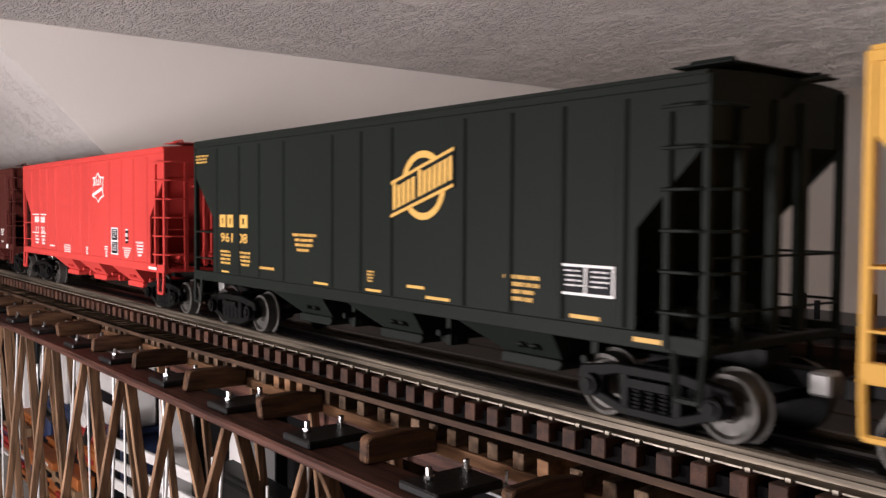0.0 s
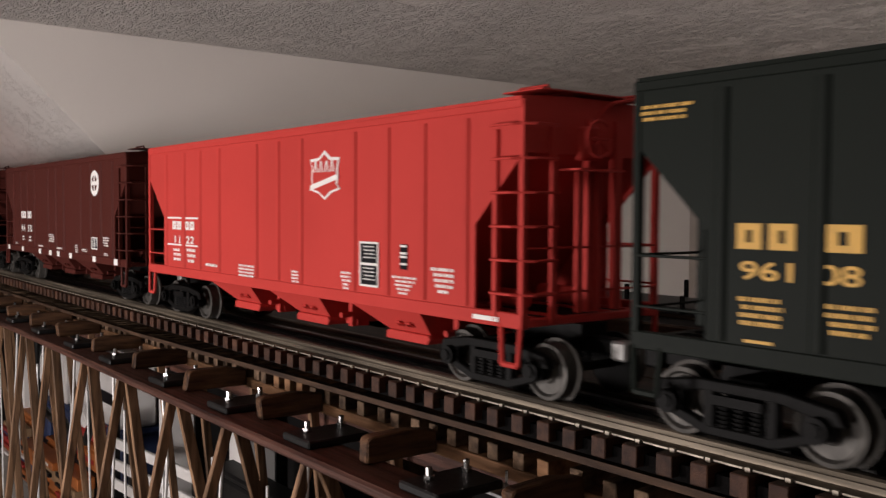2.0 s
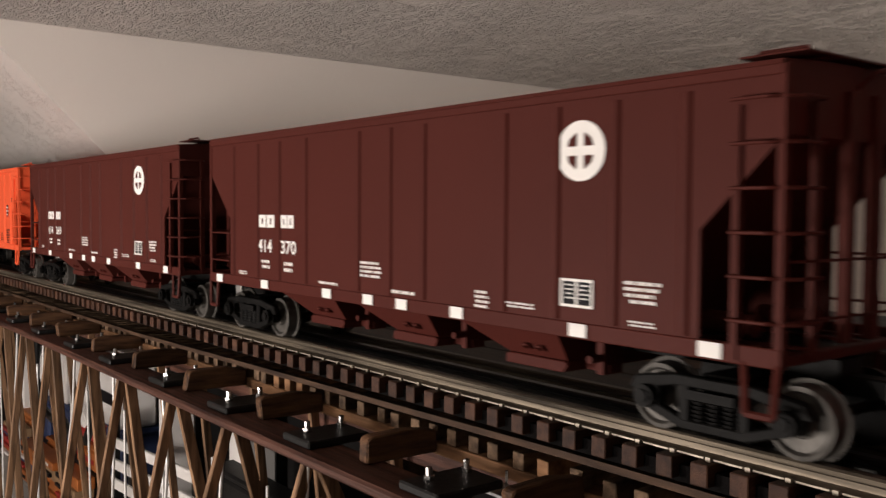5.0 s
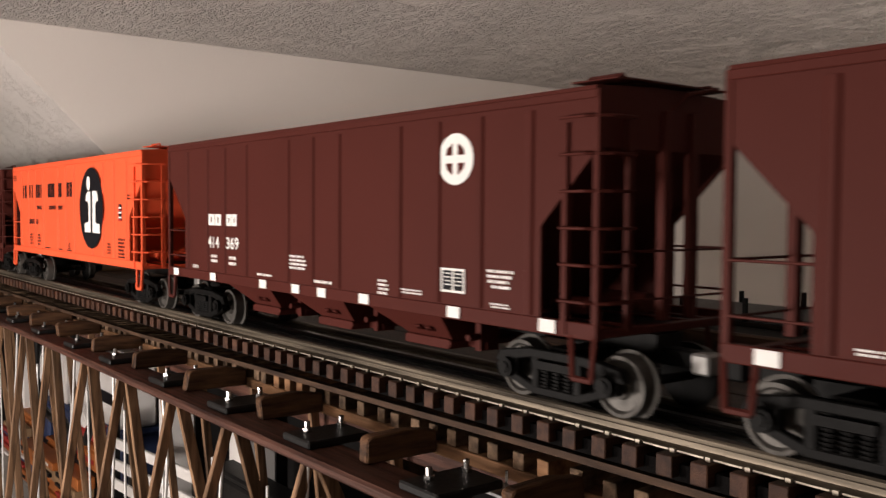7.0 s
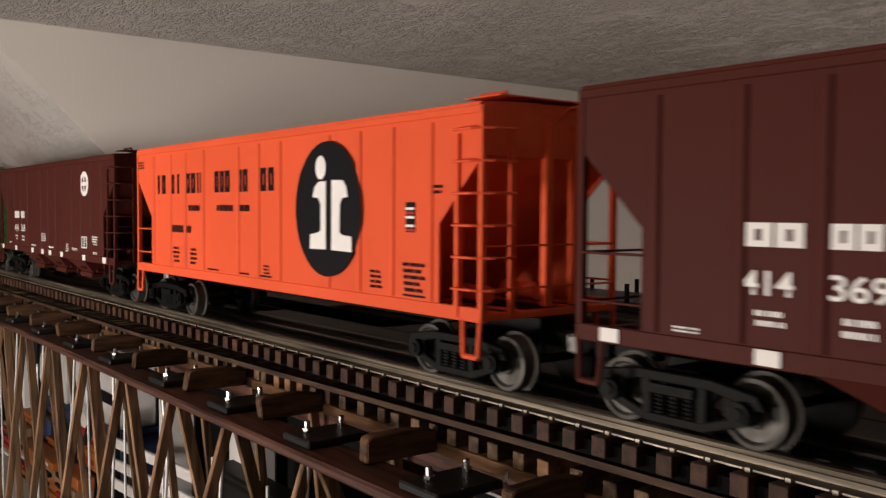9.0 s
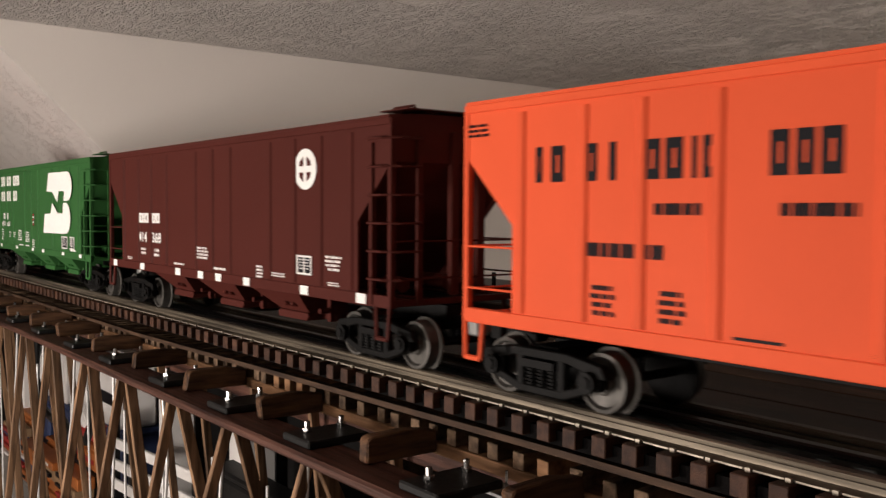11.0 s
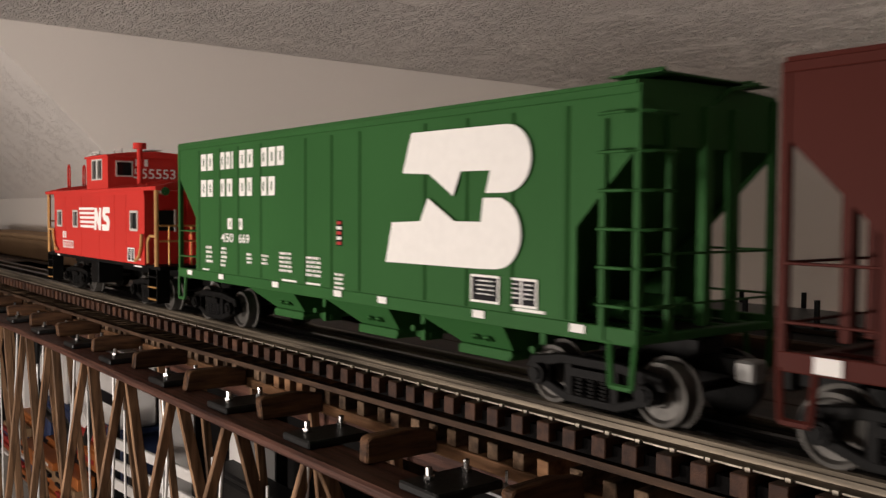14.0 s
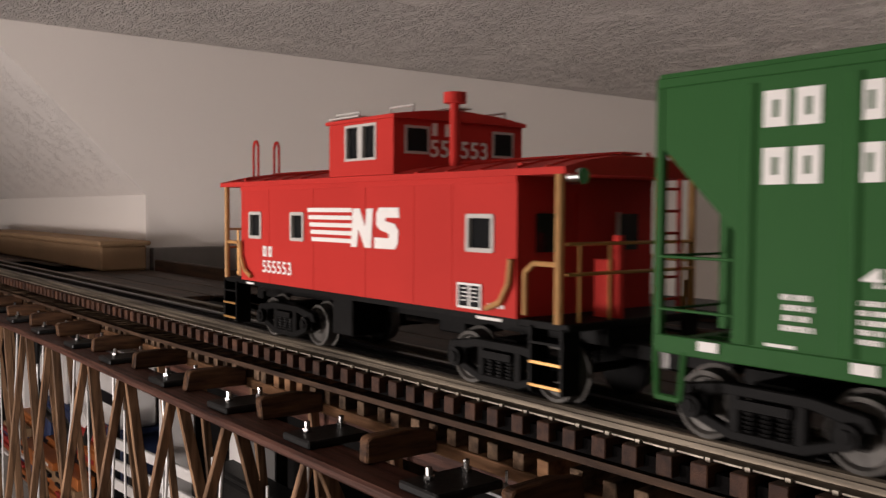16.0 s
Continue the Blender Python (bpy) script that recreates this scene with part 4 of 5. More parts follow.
lines(c, BLACK, -0.050, -0.024, 0.0625, 0.0660, 1, 2, 0.9)
lines(c, BLACK, -0.021, -0.008, 0.0625, 0.0660, 1, 3, 0.9)
lines(c, BLACK, -0.112, -0.082, 0.0500, 0.0545, 1, 4, 0.9)
lines(c, BLACK, -0.109, -0.099, 0.0320, 0.0420, 4, 5)
lines(c, BLACK, -0.084, -0.074, 0.0320, 0.0420, 4, 6)
lines(c, BLACK, 0.006, 0.012, 0.0320, 0.0370, 3, 7)
lines(c, BLACK, 0.099, 0.108, 0.0320, 0.0400, 4, 8)
lines(c, BLACK, 0.121, 0.137, 0.0320, 0.0440, 5, 9, taper=0.3)
lines(c, BLACK, 0.140, 0.147, 0.0690, 0.0730, 2, 10)
lines(c, BLACK, -0.168, -0.155, 0.0880, 0.0930, 3, 11)
bars(c, BLACK, [(x, x + 0.014, 0.0312, 0.0320) for x in (-0.060, -0.024, 0.000, 0.122)])
inspection_mark(c, 0.1238, 0.1296, 0.0555, 0.0668, (REDMARK, WHITE, BLACK, WHITE, REDMARK, WHITE, BLACK))

# light green hopper with large white emblem
green = paint("bright_green_car_paint", (0.034, 0.115, 0.034))
c = place(hopper("bright green covered hopper model car, white emblem", green, outlets=(-0.0665, 0.0105, 0.0785)), -2.5936)
ye = -HW - 0.0012
up = [(0.0607, 0.0925), (0.1135, 0.0921)] + [(0.1135 + 0.0118 * math.sin(a), 0.0809 + 0.0112 * math.cos(a)) for a in [math.pi * i / 12 for i in range(1, 12)]] + \
     [(0.1135, 0.0697), (0.1032, 0.0697), (0.1054, 0.0772), (0.0898, 0.0774), (0.0857, 0.0689), (0.0717, 0.0769), (0.0551, 0.0777)]
shape(c, WHITE, up, ye, "emblem", "large white angular emblem")
dn = [(0.1020, 0.0681), (0.1110, 0.0681)] + [(0.1090 + 0.0118 * math.sin(a), 0.0562 + 0.0118 * math.cos(a)) for a in [math.pi * i / 12 for i in range(1, 12)]] + \
     [(0.1090, 0.0443), (0.1000, 0.0440), (0.0439, 0.0437), (0.0482, 0.0591), (0.0663, 0.0598), (0.0710, 0.0682), (0.0863, 0.0600), (0.1008, 0.0600)]
shape(c, WHITE, dn, ye, "emblem", "large white angular emblem")
row1 = ((-0.1356, -0.1290), (-0.1270, -0.1205), (-0.1120, -0.1058), (-0.1038, -0.0990), (-0.0972, -0.0955), (-0.0880, -0.0818), (-0.0795, -0.0730), (-0.0650, -0.0580), (-0.0562, -0.0495), (-0.0478, -0.0412))
for a, b in row1:
    letter_blocks(c, WHITE, [(a, b)], 0.0845, 0.0934)
row2 = ((-0.1356, -0.1290), (-0.1270, -0.1205), (-0.1120, -0.1058), (-0.1030, -0.0965), (-0.0880, -0.0818), (-0.0795, -0.0740), (-0.0650, -0.0585), (-0.0565, -0.0500))
for a, b in row2:
    letter_blocks(c, WHITE, [(a, b)], 0.0705, 0.0795)
for a in (-0.1020, -0.0900):
    letter_blocks(c, WHITE, [(a, a + 0.0052)], 0.0535, 0.0592)
lettering("car_number", "450", -0.1100, -0.0952, 0.0468, 0.0514, Y1, WHITE, c)
lettering("car_number", "669", -0.0890, -0.0770, 0.0468, 0.0514, Y1, WHITE, c)
lines(c, WHITE, -0.130, -0.121, 0.0340, 0.0440, 4, 1)
lines(c, WHITE, -0.114, -0.102, 0.0330, 0.0440, 5, 2, taper=0.3)
lines(c, WHITE, -0.080, -0.074, 0.0360, 0.0420, 3, 3)
lines(c, WHITE, -0.067, -0.056, 0.0365, 0.0420, 3, 4)
lines(c, WHITE, -0.046, -0.032, 0.0340, 0.0440, 5, 5)
lines(c, WHITE, -0.022, -0.006, 0.0335, 0.0430, 5, 6)
lines(c, WHITE, 0.0040, 0.0120, 0.0295, 0.0370, 4, 7)
for x in (-0.1500, -0.1085, -0.0480, 0.0081, 0.0415, 0.0999, 0.1459):
    bars(c, WHITE, [(x - 0.0030, x + 0.0030, 0.0272, 0.0298)], -HW - 0.0012, "reflector", "white reflective square")
bars(c, WHITE, [(-0.134, -0.126, 0.0308, 0.0316), (-0.043, -0.029, 0.0306, 0.0315), (-0.024, -0.008, 0.0306, 0.0315), (0.117, 0.131, 0.0312, 0.0322)])
inspection_mark(c, 0.0060, 0.0102, 0.0487, 0.0594, (REDMARK, WHITE, REDMARK, WHITE, REDMARK))
data_box(c, 0.0958, 0.1090, 0.0333, 0.0412, False)
data_box(c, 0.1138, 0.1272, 0.0333, 0.0412, True)


# ---- the caboose ----
def caboose():
    cab = thing("caboose", "bright red model caboose with cupola and white lettering", "model caboose", "cars of the train")
    wheelsets = []
    cr = paint("caboose_red_paint", (0.54, 0.042, 0.034))
    W, L, Z0, Z1 = HW, 0.102, 0.0285, 0.0752
    windows = [(-0.0924, -0.0802, 0.0500, 0.0622), (-0.0501, -0.0385, 0.0500, 0.0622), (0.0767, 0.0903, 0.0500, 0.0622)]
    for s in (-1, 1):
        y0, y1 = s * W, s * (W - 0.0016)
        bm = bmesh.new()
        pierced(bm, [-L] + [v for w in windows for v in w[:2]] + [L], [Z0, 0.0500, 0.0622, Z1], {(1, 1), (3, 1), (5, 1)}, y0, y1)
        part("side_wall", bm, cr, cab)
        for a, b, c, d in windows:
            fr = boxes("window_frame", FRAME_GREY, cab, [(a - 0.0006, a + 0.0010, y0 + s * 0.0005, y0 - s * 0.001, c, d), (b - 0.0010, b + 0.0006, y0 + s * 0.0005, y0 - s * 0.001, c, d),
                                                         (a, b, y0 + s * 0.0005, y0 - s * 0.001, c - 0.0005, c + 0.0010), (a, b, y0 + s * 0.0005, y0 - s * 0.001, d - 0.0010, d + 0.0005)], "light grey window frame")
            boxes("pane", GLASS_DARK, fr, [(a, b, y0 - s * 0.0010, y0 - s * 0.0014, c, d)], "dark glass pane")
        for xs in (-0.072, -0.030, 0.012, 0.045, 0.068):
            boxes("seam_batten", cr, cab, [(xs - 0.0003, xs + 0.0003, y0 + s * 0.00015, y0, Z0, Z1)])
        boxes("letter_board", cr, cab, [(-L, L, y0 + s * 0.0004, y0, Z1 - 0.0022, Z1)])
    for e in (-1, 1):
        wall = boxes("end_wall", cr, cab, [(e * L, e * (L - 0.0016), -W + 0.0017, W - 0.0017, Z0, 0.0795)])
        boxes("end_door", cr, cab, [(e * (L + 0.0006), e * L, -0.0065, 0.0065, Z0 + 0.001, 0.0700)])
        for s in (-1, 1):
            win = boxes("end_window", GLASS_DARK, cab, [(e * (L + 0.0007), e * (L + 0.0001), s * 0.0255, s * 0.0150, 0.0500, 0.0630)], "dark end window")
            boxes("window_edge", FRAME_GREY, win, [(e * (L + 0.0014), e * (L + 0.0002), s * 0.0150, s * 0.0138, 0.0495, 0.0635)])
        # platform, steps, railing
        boxes("platform", CAST, cab, [(e * L, e * 0.1245, -W + 0.001, W - 0.001, 0.0262, 0.0288)], w=0.0003)
        for s in (-1, 1):
            bm = bmesh.new()
            for x in (0.1085, 0.1225):
                box(bm, e * (x - 0.0006), e * (x + 0.0006), s * W, s * (W - 0.008), 0.0060, 0.0270)
            for z in (0.0075, 0.0150, 0.0215):
                box(bm, e * 0.1085, e * 0.1225, s * W, s * (W - 0.0075), z, z + 0.0008)
            st = part("steps", bm, CAST, cab, "black end steps")
            boxes("step_edge", BRASS, st, [(e * 0.1086, e * 0.1224, s * (W + 0.0004), s * (W - 0.0004), 0.0078, 0.0087), (e * 0.1086, e * 0.1224, s * (W + 0.0004), s * (W - 0.0004), 0.0152, 0.0161)], "yellow step edge")
            bm = bmesh.new()
            rod(bm, (e * 0.1205, s * (W - 0.0008), 0.0285), (e * 0.1205, s * (W - 0.0008), Z1), 0.0014, 8)
            part("roof_post", bm, TAN, cab, "yellow corner post")
            bm = bmesh.new()
            xg = e * 0.1005
            pipe(bm, [(xg, s * (W + 0.0014), 0.0480), (xg - e * 0.001, s * (W + 0.0014), 0.0400), (xg - e * 0.005, s * (W + 0.0014), 0.0335), (xg - e * 0.012, s * (W + 0.0014), 0.0308)], 0.0010, 8)
            part("grab_iron", bm, TAN, cab, "curved tan grab iron")
            bm = bmesh.new()
            pipe(bm, [(e * (L + 0.003), s * (W - 0.001), 0.0300), (e * (L + 0.003), s * (W - 0.001), 0.0440), (e * (L + 0.007), s * (W - 0.001), 0.0470), (e * 0.1195, s * (W - 0.001), 0.0470)], 0.0009, 8)
            part("handrail", bm, TAN, cab, "tan painted handrail")
        bm = bmesh.new()
        for z in (0.0440, 0.0535):
            pipe(bm, [(e * 0.1225, -W + 0.002, z), (e * 0.1225, W - 0.002, z)], 0.0006, 6)
        for y in (-0.026, -0.012, 0.012, 0.026):
            pipe(bm, [(e * 0.1225, y, 0.0285), (e * 0.1225, y, 0.0535)], 0.0005, 6)
        part("end_railing", bm, BRASS, cab)
        bm = bmesh.new()
        for y in (0.010, 0.022):
            pipe(bm, [(e * 0.1235, y, 0.0290), (e * 0.1235, y, 0.0780), (e * 0.1190, y, 0.0835)], 0.0008, 6)
        for i in range(6):
            pipe(bm, [(e * 0.1235, 0.010, 0.034 + i * 0.0075), (e * 0.1235, 0.022, 0.034 + i * 0.0075)], 0.0005, 6)
        part("end_ladder", bm, cr, cab)
        bm = bmesh.new()
        rod(bm, (e * 0.1210, -0.006, 0.0288), (e * 0.1210, -0.006, 0.0560), 0.0018, 8)
        box(bm, e * 0.1140, e * 0.1200, -0.0100, -0.002, 0.0290, 0.0480)
        part("brake_stand", bm, cr, cab)
        knuckle(cab, e, 0.133)
    # roof with overhang, crowned
    bm = bmesh.new()
    sheet(bm, [(-W - 0.0012, Z1), (-W - 0.0012, Z1 + 0.0022), (-0.024, 0.0800), (-0.010, 0.0818), (0.010, 0.0818), (0.024, 0.0800), (W + 0.0012, Z1 + 0.0022), (W + 0.0012, Z1)], -0.1245, 0.1245, "x")
    part("roof", bm, cr, cab)
    boxes("running_board", cr, cab, [(-0.121, -0.0170, -0.005, 0.005, 0.0826, 0.0834), (0.0320, 0.121, -0.005, 0.005, 0.0826, 0.0834)])
    for x in (-0.112, -0.094, -0.076, -0.058, -0.040, 0.048, 0.066, 0.084, 0.102, 0.116):
        bm = bmesh.new()
        sheet(bm, [(-W - 0.0010, Z1 + 0.0020), (-W - 0.0010, Z1 + 0.0028), (-0.024, 0.0807), (-0.010, 0.0825), (0.010, 0.0825), (0.024, 0.0807), (W + 0.0010, Z1 + 0.0028), (W + 0.0010, Z1 + 0.0020), (0.0, 0.0790)], x - 0.0005, x + 0.0005, "x")
        part("roof_rib", bm, cr, cab)
    bm = bmesh.new()
    for y in (-0.018, -0.006):
        pipe(bm, [(-0.1205, y, 0.0790), (-0.1205, y, 0.0965), (-0.1190, y, 0.0995), (-0.1165, y, 0.0995), (-0.1150, y, 0.0965), (-0.1150, y, 0.0790)], 0.0007, 6)
    part("roof_grab", bm, cr, cab, "red looped roof handrail")
    # cupola
    CW, CX0, CX1, CZ0, CZ1 = W - 0.0002, -0.0165, 0.0313, 0.0762, 0.1000
    for s in (-1, 1):
        y0, y1 = s * CW, s * (CW - 0.0014)
        a, b, c, d = -0.0037, 0.0196, 0.0838, 0.0985
        bm = bmesh.new()
        pierced(bm, [CX0, a, b, CX1], [CZ0, c, d, CZ1], {(1, 1)}, y0, y1)
        part("cupola_side", bm, cr, cab)
        fr = boxes("cupola_window", FRAME_GREY, cab, [(a, a + 0.0012, y0 + s * 0.0004, y1, c, d), (b - 0.0012, b, y0 + s * 0.0004, y1, c, d), ((a + b) / 2 - 0.0018, (a + b) / 2 + 0.0018, y0 + s * 0.0004, y1, c, d),
                                                      (a, b, y0 + s * 0.0004, y1, c, c + 0.001), (a, b, y0 + s * 0.0004, y1, d - 0.001, d)], "light grey sliding window frame")
        boxes("pane", GLASS_DARK, fr, [(a, b, y1 + s * 0.0002, y1 - s * 0.0002, c, d)])
    for e, x in ((-1, CX0), (1, CX1)):
        boxes("cupola_end", cr, cab, [(x, x - e * 0.0014, -CW + 0.0015, CW - 0.0015, CZ0, CZ1)])
        for s in (-1, 1):
            fr = boxes("cupola_end_window", FRAME_GREY, cab, [(x + e * 0.0006, x, s * 0.0285, s * 0.0275, 0.0860, 0.0970), (x + e * 0.0006, x, s * 0.0175, s * 0.0165, 0.0860, 0.0970), (x + e * 0.0006, x, s * 0.0275, s * 0.0175, 0.0960, 0.0970), (x + e * 0.0006, x, s * 0.0275, s * 0.0175, 0.0860, 0.0870)])
            boxes("pane", GLASS_DARK, fr, [(x + e * 0.0004, x, s * 0.0275, s * 0.0175, 0.0870, 0.0960)])
    bm = bmesh.new()
    sheet(bm, [(-CW - 0.0010, CZ1 - 0.0004), (-CW - 0.0010, CZ1 + 0.0010), (-0.020, 0.1030), (0.0, 0.1042), (0.020, 0.1030), (CW + 0.0010, CZ1 + 0.0010), (CW + 0.0010, CZ1 - 0.0004)], CX0 - 0.0016, CX1 + 0.0016, "x")
    part("cupola_roof", bm, cr, cab)
    boxes("cupola_board", FRAME_GREY, cab, [(CX0 - 0.002, CX1 + 0.002, -0.0040, 0.0040, 0.1050, 0.1056)], "grey roof walkway")
    for s in (-1, 1):
        bm = bmesh.new()
        pipe(bm, [(CX0, s * 0.030, 0.1010), (CX0, s * 0.030, 0.1042), (CX0 + 0.018, s * 0.030, 0.1042), (CX0 + 0.018, s * 0.030, 0.1015)], 0.0005, 6)
        pipe(bm, [(CX1 - 0.016, s * 0.024, 0.1025), (CX1 - 0.016, s * 0.024, 0.1052), (CX1, s * 0.024, 0.1052), (CX1, s * 0.024, 0.1025)], 0.0005, 6)
        box(bm, CX0 - 0.001, CX0 + 0.022, s * 0.0335, s * 0.0260, 0.1018, 0.1024)
        part("cupola_rail", bm, FRAME_GREY, cab, "bright cupola handrail")
    bm = bmesh.new()
    rod(bm, (0.0495, -0.018, 0.0790), (0.0495, -0.018, 0.1050), 0.0019, 12)
    rod(bm, (0.0495, -0.018, 0.1045), (0.0495, -0.018, 0.1085), 0.0044, 14)
    part("smoke_jack", bm, cr, cab, "red stove pipe with cap", True)
    bm = bmesh.new()
    rod(bm, (0.1225, -0.030, 0.0745), (0.1275, -0.030, 0.0745), 0.0026, 12)
    part("marker_lamp", bm, STEEL, cab, "small silver marker lamp", True)
    # lettering
    y = -W - 0.0003
    bars(cab, WHITE, [(-0.0345 + i * 0.0009, 0.0020, 0.0628 - i * 0.0032, 0.0646 - i * 0.0032) for i in range(5)], y, "emblem_stripe", "white stripe of the emblem")
    shape(cab, WHITE, [(0.0015, 0.0486), (0.0060, 0.0486), (0.0072, 0.0560), (0.0120, 0.0486), (0.0165, 0.0486), (0.0178, 0.0644), (0.0132, 0.0644), (0.0122, 0.0570), (0.0080, 0.0644), (0.0030, 0.0644)], y, "emblem_block")
    shape(cab, WHITE, [(0.0190, 0.0486), (0.0330, 0.0486), (0.0352, 0.0510), (0.0355, 0.0560), (0.0330, 0.0585), (0.0265, 0.0595), (0.0268, 0.0608), (0.0362, 0.0608), (0.0355, 0.0648), (0.0225, 0.0648),
                       (0.0203, 0.0625), (0.0203, 0.0580), (0.0228, 0.0560), (0.0292, 0.0545), (0.0290, 0.0528), (0.0190, 0.0530)], y, "emblem_block")
    letter_blocks(cab, WHITE, [(-0.0780, -0.0742), (-0.0722, -0.0688)], 0.0412, 0.0462)
    lettering("car_number", "555553", -0.0784, -0.0495, 0.0335, 0.0395, y, WHITE, cab)
    lettering("car_number", "555553", -0.0160, 0.0140, 0.0850, 0.0920, CX1 + 0.0003, WHITE, cab, turn=90)
    boxes("name_block", WHITE, cab, [(CX1 + 0.0003, CX1 + 0.0001, -0.0150, -0.0125, 0.0935, 0.0985), (CX1 + 0.0003, CX1 + 0.0001, -0.0085, -0.0060, 0.0935, 0.0985)])
    data_box(cab, 0.0727, 0.0841, 0.0306, 0.0379)
    lines(cab, WHITE, 0.088, 0.097, 0.0300, 0.0325, 1, 3)
    # underframe
    boxes("underframe", CAST, cab, [(-0.122, 0.122, -0.012, 0.012, 0.0200, 0.0284), (-L, L, -W + 0.001, -W + 0.004, 0.0262, 0.0284), (-L, L, W - 0.004, W - 0.001, 0.0262, 0.0284)])
    boxes("equipment_box", CAST, cab, [(-0.020, -0.004, -0.030, -0.012, 0.0100, 0.0262)], w=0.0006)
    boxes("equipment_box", CAST, cab, [(0.012, 0.030, 0.004, 0.026, 0.0120, 0.0262)], w=0.0006)
    bars(cab, WHITE, [(0.081, 0.094, 0.0266, 0.0276), (-0.098, -0.090, 0.0266, 0.0276)], -W + 0.0007, "sill_mark")
    for xc in (-0.0715, 0.0845):
        truck(cab, xc, wheelsets)
    return cab, wheelsets


place(caboose(), -2.9201)

# ---- stored things on the shelf below ----
low = thing("storage_shelf", "dark wooden storage shelf below the layout", "shelf")
boxes("board", DECK_WOOD, low, [(-2.7, 0.6, 0.055, 0.150, -0.47, -0.45)])
# Black sheet added as the darkness under the layout; covers the pale wall.
boxes("back_panel", SHELF_AND_SHADE, low, [(-2.7, 0.6, 0.151, 0.157, -0.47, -0.031)])
for x in (-2.6, -1.9, -0.5, 0.5):
    boxes("upright", DECK_WOOD, low, [(x, x + 0.02, 0.10, 0.150, -0.4499, -0.031)])


def stored(name, label, mat, x0, x1, y0, y1, z0, z1, band=None):
    t = thing(name, label, "box", "stored boxes")
    boxes("box_body", mat, t, [(x0, x1, y0, y1, z0, z1)], w=0.003)
    boxes("box_lid", mat, t, [(x0 - 0.001, x1 + 0.001, y0 - 0.001, y1 + 0.001, z1 + 0.0002, z1 + 0.006)], w=0.002)
    if band:
        boxes("printed_band", band, t, [(x0 + 0.004, x1 - 0.004, y0 - 0.0009, y0 - 0.0002, z0 + (z1 - z0) * 0.4, z0 + (z1 - z0) * 0.6)])
    return t


stored("added_box", "black plastic box added to fill a dark place on the lower shelf", BLACK_PLASTIC, -1.235, -1.055, 0.088, 0.148, -0.4498, -0.256)
stored("storage_box", "white cardboard box stacked among stored boxes", PAPER, -1.185, -1.122, 0.092, 0.140, -0.2060, -0.124)
stored("storage_box", "white cardboard box stacked among stored boxes", PAPER, -1.070, -1.006, 0.092, 0.140, -0.1840, -0.118, BLACK)
stored("storage_box", "white cardboard box stacked among stored boxes", PAPER, -1.242, -1.205, 0.092, 0.140, -0.1895, -0.127)
stored("storage_box", "white cardboard box stacked among stored boxes", PAPER, -1.385, -1.335, 0.092, 0.140, -0.2010, -0.145, BLACK)
stored("storage_box", "orange printed cardboard box among stored boxes", ORANGE_BOX, -1.150, -1.076, 0.090, 0.145, -0.2496, -0.2240, RED_BOX)
stored("storage_box", "orange printed cardboard box among stored boxes", ORANGE_BOX, -1.290, -1.243, 0.090, 0.145, -0.4498, -0.2520, RED_BOX)
stored("storage_box", "orange printed cardboard box among stored boxes", ORANGE_BOX, -1.440, -1.375, 0.090, 0.145, -0.4498, -0.2400, BLUE_BOX)
stored("storage_box", "dark blue printed box among stored boxes", BLUE_BOX, -1.370, -1.298, 0.095, 0.145, -0.4498, -0.2075, PAPER)
stored("storage_box", "red printed cardboard box among stored boxes", RED_BOX, -1.180, -1.080, 0.094, 0.146, -0.2175, -0.2065)
stored("storage_box", "dark blue printed box among stored boxes", BLUE_BOX, -1.240, -1.200, 0.095, 0.145, -0.2495, -0.1960)
stored("storage_box", "dark blue printed box among stored boxes", BLUE_BOX, -1.068, -1.000, 0.100, 0.145, -0.2495, -0.1905)
stored("storage_box", "white cardboard box stacked among stored boxes", PAPER, -1.530, -1.430, 0.092, 0.140, -0.4498, -0.160)
stored("storage_box", "white cardboard box stacked among stored boxes", PAPER, -0.925, -0.895, 0.110, 0.140, -0.4498, -0.125)
stored("storage_box", "white cardboard box stacked among stored boxes", PAPER, -0.752, -0.714, 0.110, 0.140, -0.4498, -0.121)
# Added in place of a dark shelf; hides the white box's lower part.
stored("added_box", "black plastic box added to fill a dark place on the lower shelf", BLACK_PLASTIC, -0.690, -0.440, 0.066, 0.087, -0.4498, -0.150)
rnd = random.Random(11)
for x, top in ((-1.395, -0.262), (-1.285, -0.272), (-1.180, -0.266), (-1.095, -0.262)):
    z = top - 0.030
    stored("storage_box", "dark cardboard box on the lower shelf", GREY_BOX_AND_SHADE, x - 0.042, x + 0.042, 0.062, 0.086, -0.4498, z - 0.0066)
    for k in range(4):
        h = rnd.uniform(0.008, 0.015)
        tone, word = rnd.choice(((ORANGE_BOX, "orange"), (RED_BOX, "red"), (BLUE_BOX, "dark blue"), (CARTON, "tan"), (ORANGE_BOX, "orange")))
        dx = rnd.uniform(-0.010, 0.010)
        flat = thing("storage_box", word + " flat printed box in a stack of boxes", "box", "stored boxes")
        boxes("box_body", tone, flat, [(x + dx - 0.038, x + dx + 0.038, 0.060 + rnd.uniform(0, 0.006), 0.086, z, z + h)], w=0.001)
        boxes("printed_band", rnd.choice((BLACK, PAPER, RED_BOX)), flat, [(x + dx - 0.030, x + dx + rnd.uniform(-0.01, 0.03), 0.0594, 0.0640, z + h * 0.3, z + h * 0.6)])
        z += h + 0.0004
cable = thing("power_cable", "thick black cable hanging below the layout", "cable")
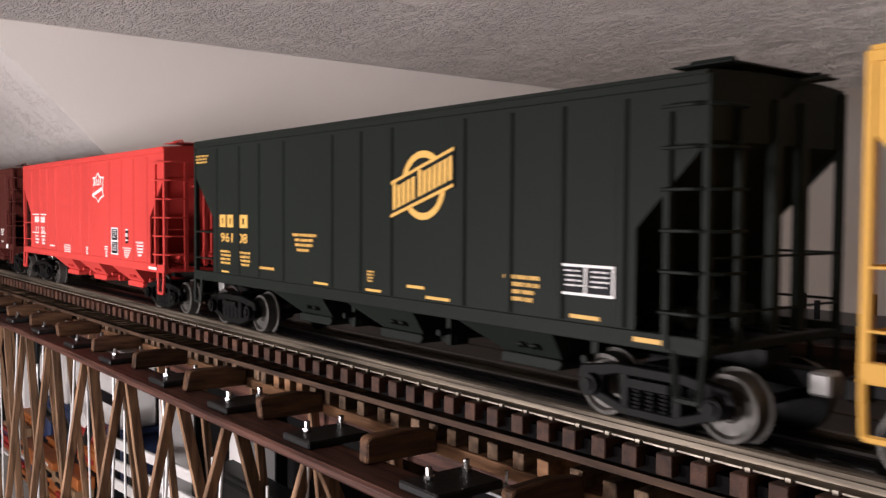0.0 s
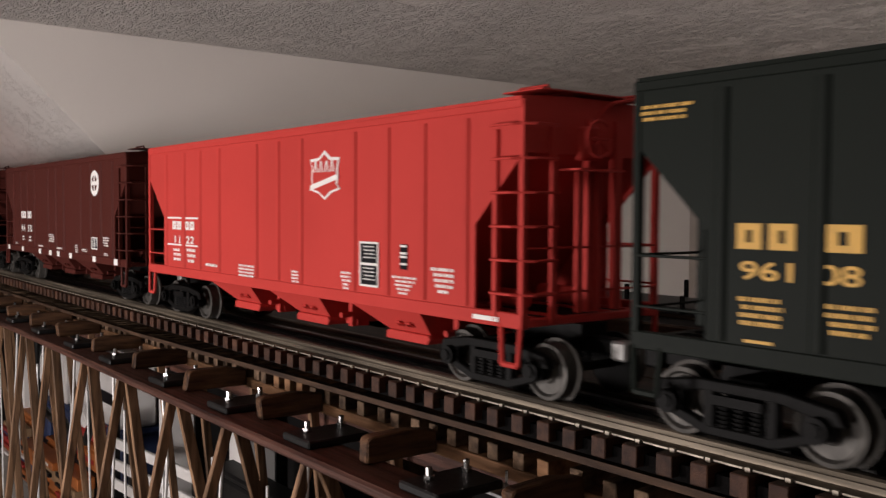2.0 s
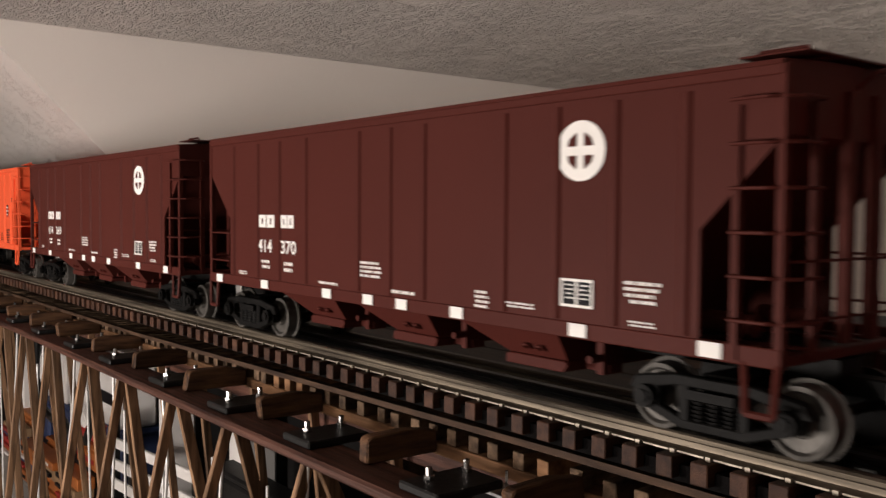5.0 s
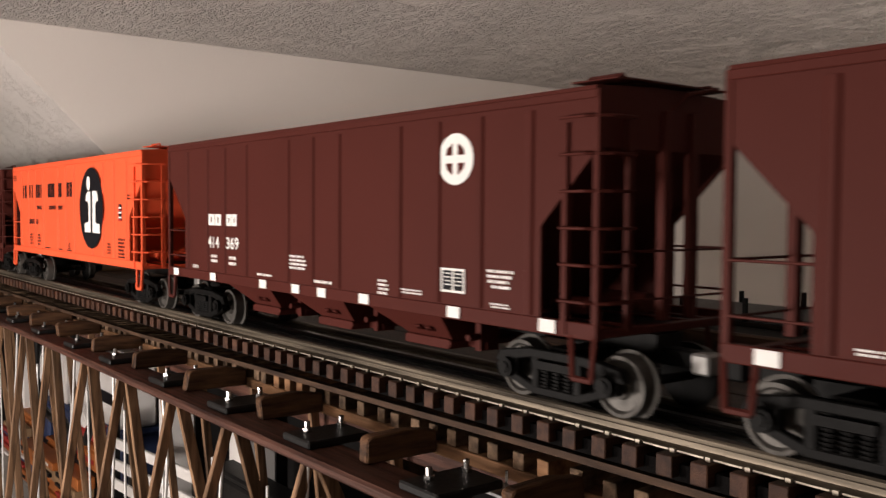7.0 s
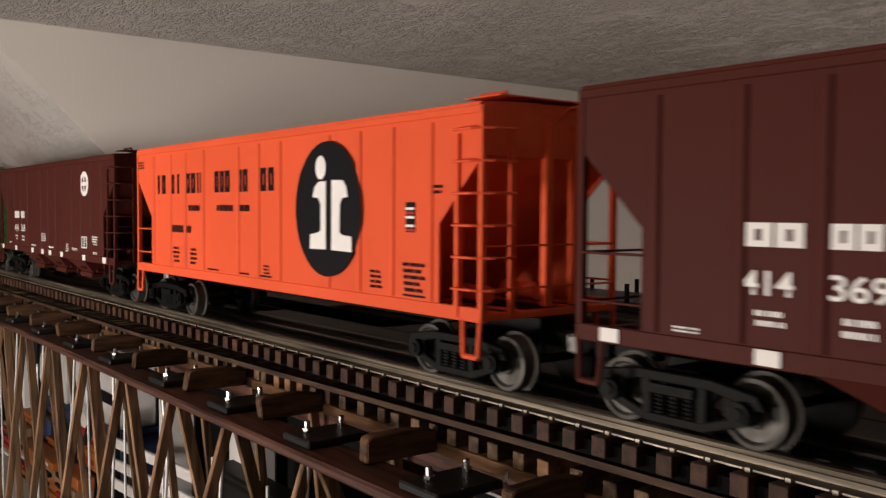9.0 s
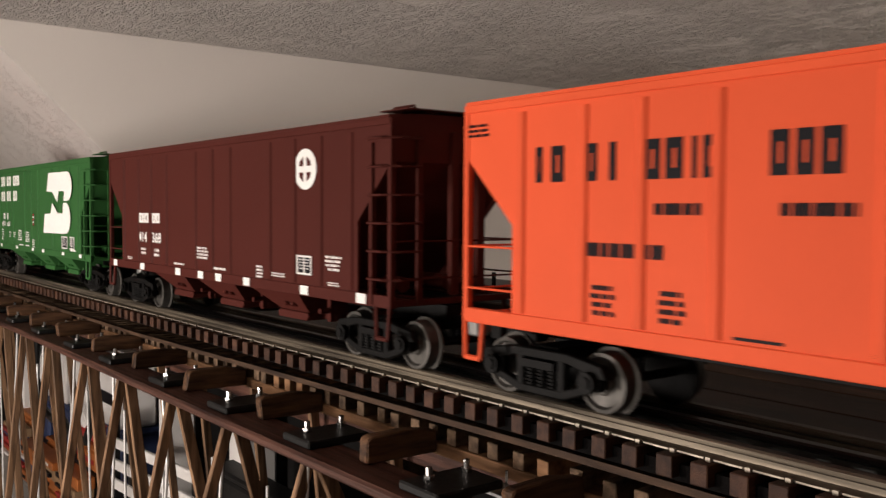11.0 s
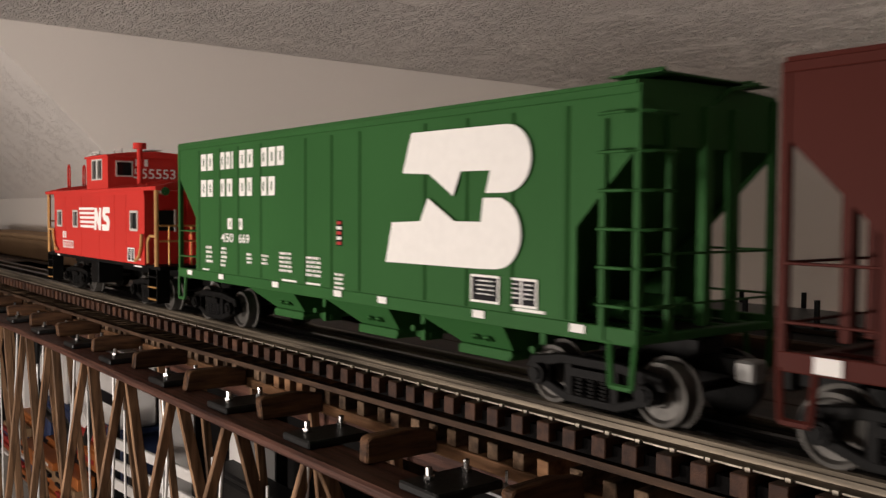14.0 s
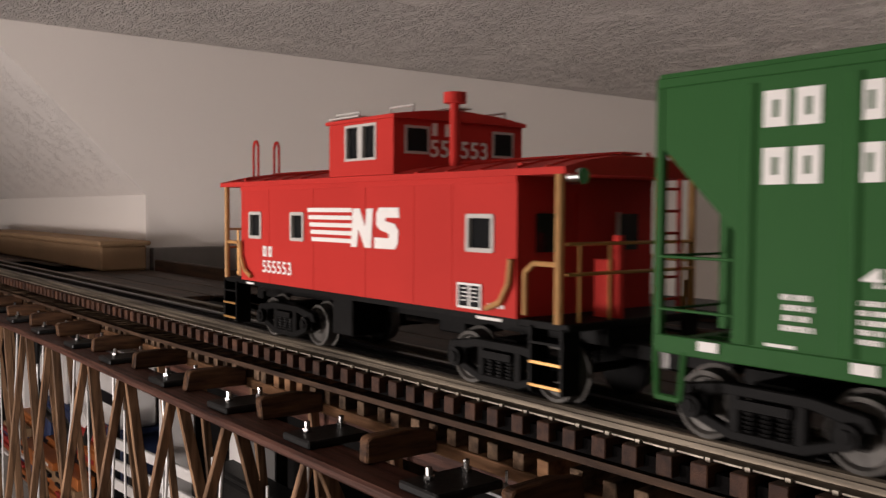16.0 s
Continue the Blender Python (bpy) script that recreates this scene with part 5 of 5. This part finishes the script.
drape = [(-1.150, -0.095), (-1.155, -0.140), (-1.125, -0.172), (-1.085, -0.178), (-1.045, -0.170), (-1.000, -0.182), (-0.955, -0.178), (-0.93, -0.150), (-0.92, -0.095)]
bm = bmesh.new()
fine = [tuple(np.interp(u, range(len(drape)), [q[k] for q in drape]) for k in (0, 1)) for u in np.linspace(0, len(drape) - 1, 33)]
rings = []
for k, (x, z) in enumerate(fine):
    a, b = fine[max(0, k - 1)], fine[min(len(fine) - 1, k + 1)]
    d = Vector((b[0] - a[0], 0, b[1] - a[1])).normalized()
    rings.append([bm.verts.new(Vector((x, 0.045, z)) + 0.0045 * (math.cos(q) * Vector((0, 1, 0)) + math.sin(q) * d.cross(Vector((0, 1, 0))))) for q in [math.tau * i / 8 for i in range(8)]])
for a, b in zip(rings, rings[1:]):
    for i in range(8):
        bm.faces.new((a[i], a[(i + 1) % 8], b[(i + 1) % 8], b[i]))
part("cable_run", bm, BLACK_PLASTIC, cable, "", True)
rack = thing("slatted_rack", "white slatted rack standing on the storage shelf", "rack")
for i in range(12):
    bm = bmesh.new()
    box(bm, -0.125, 0.125, -0.002, 0.002, -0.0055, 0.0055, Matrix.Translation((-0.875, 0.080 + 0.0015 * (i % 2), -0.43 + 0.0225 * i)) @ Matrix.Rotation(-0.06, 4, "Y"))
    bevel(bm, 0.0008)
    part("slat", bm, PAPER, rack)
for x in (-0.99, -0.94, -0.77):
    boxes("rack_post", BLACK_PLASTIC, rack, [(x, x + 0.008, 0.083, 0.089, -0.4499, -0.160)])

# ---- motion ----
TRAVEL = [(0.0, 0.0040), (1.0, 0.1588), (2.0, 0.3153), (3.0, 0.47), (4.2, 0.6561), (6.3, 0.9936), (7.0, 1.1038), (8.0, 1.2666), (9.2, 1.4651), (11.3, 1.8079), (12.3, 1.9739), (13.3, 2.1455), (14.3, 2.3106), (15.3, 2.4844), (16.0, 2.6028)]


def motions():
    ts = np.array([t for t, s in TRAVEL])
    ss = np.array([s for t, s in TRAVEL])
    turns = [16.0 * i / 240 for i in range(241)]
    for car, x, wheelsets in CARS:
        walk(car, [(t, pose(x + s, 0, 0)) for t, s in TRAVEL])
        for ws in wheelsets:
            at = ws.location.copy()
            walk(ws, [(t, pose(at.x, at.y, at.z, 0, math.degrees(np.interp(t, ts, ss) / 0.0097) % 360, 0)) for t in turns])


motions()
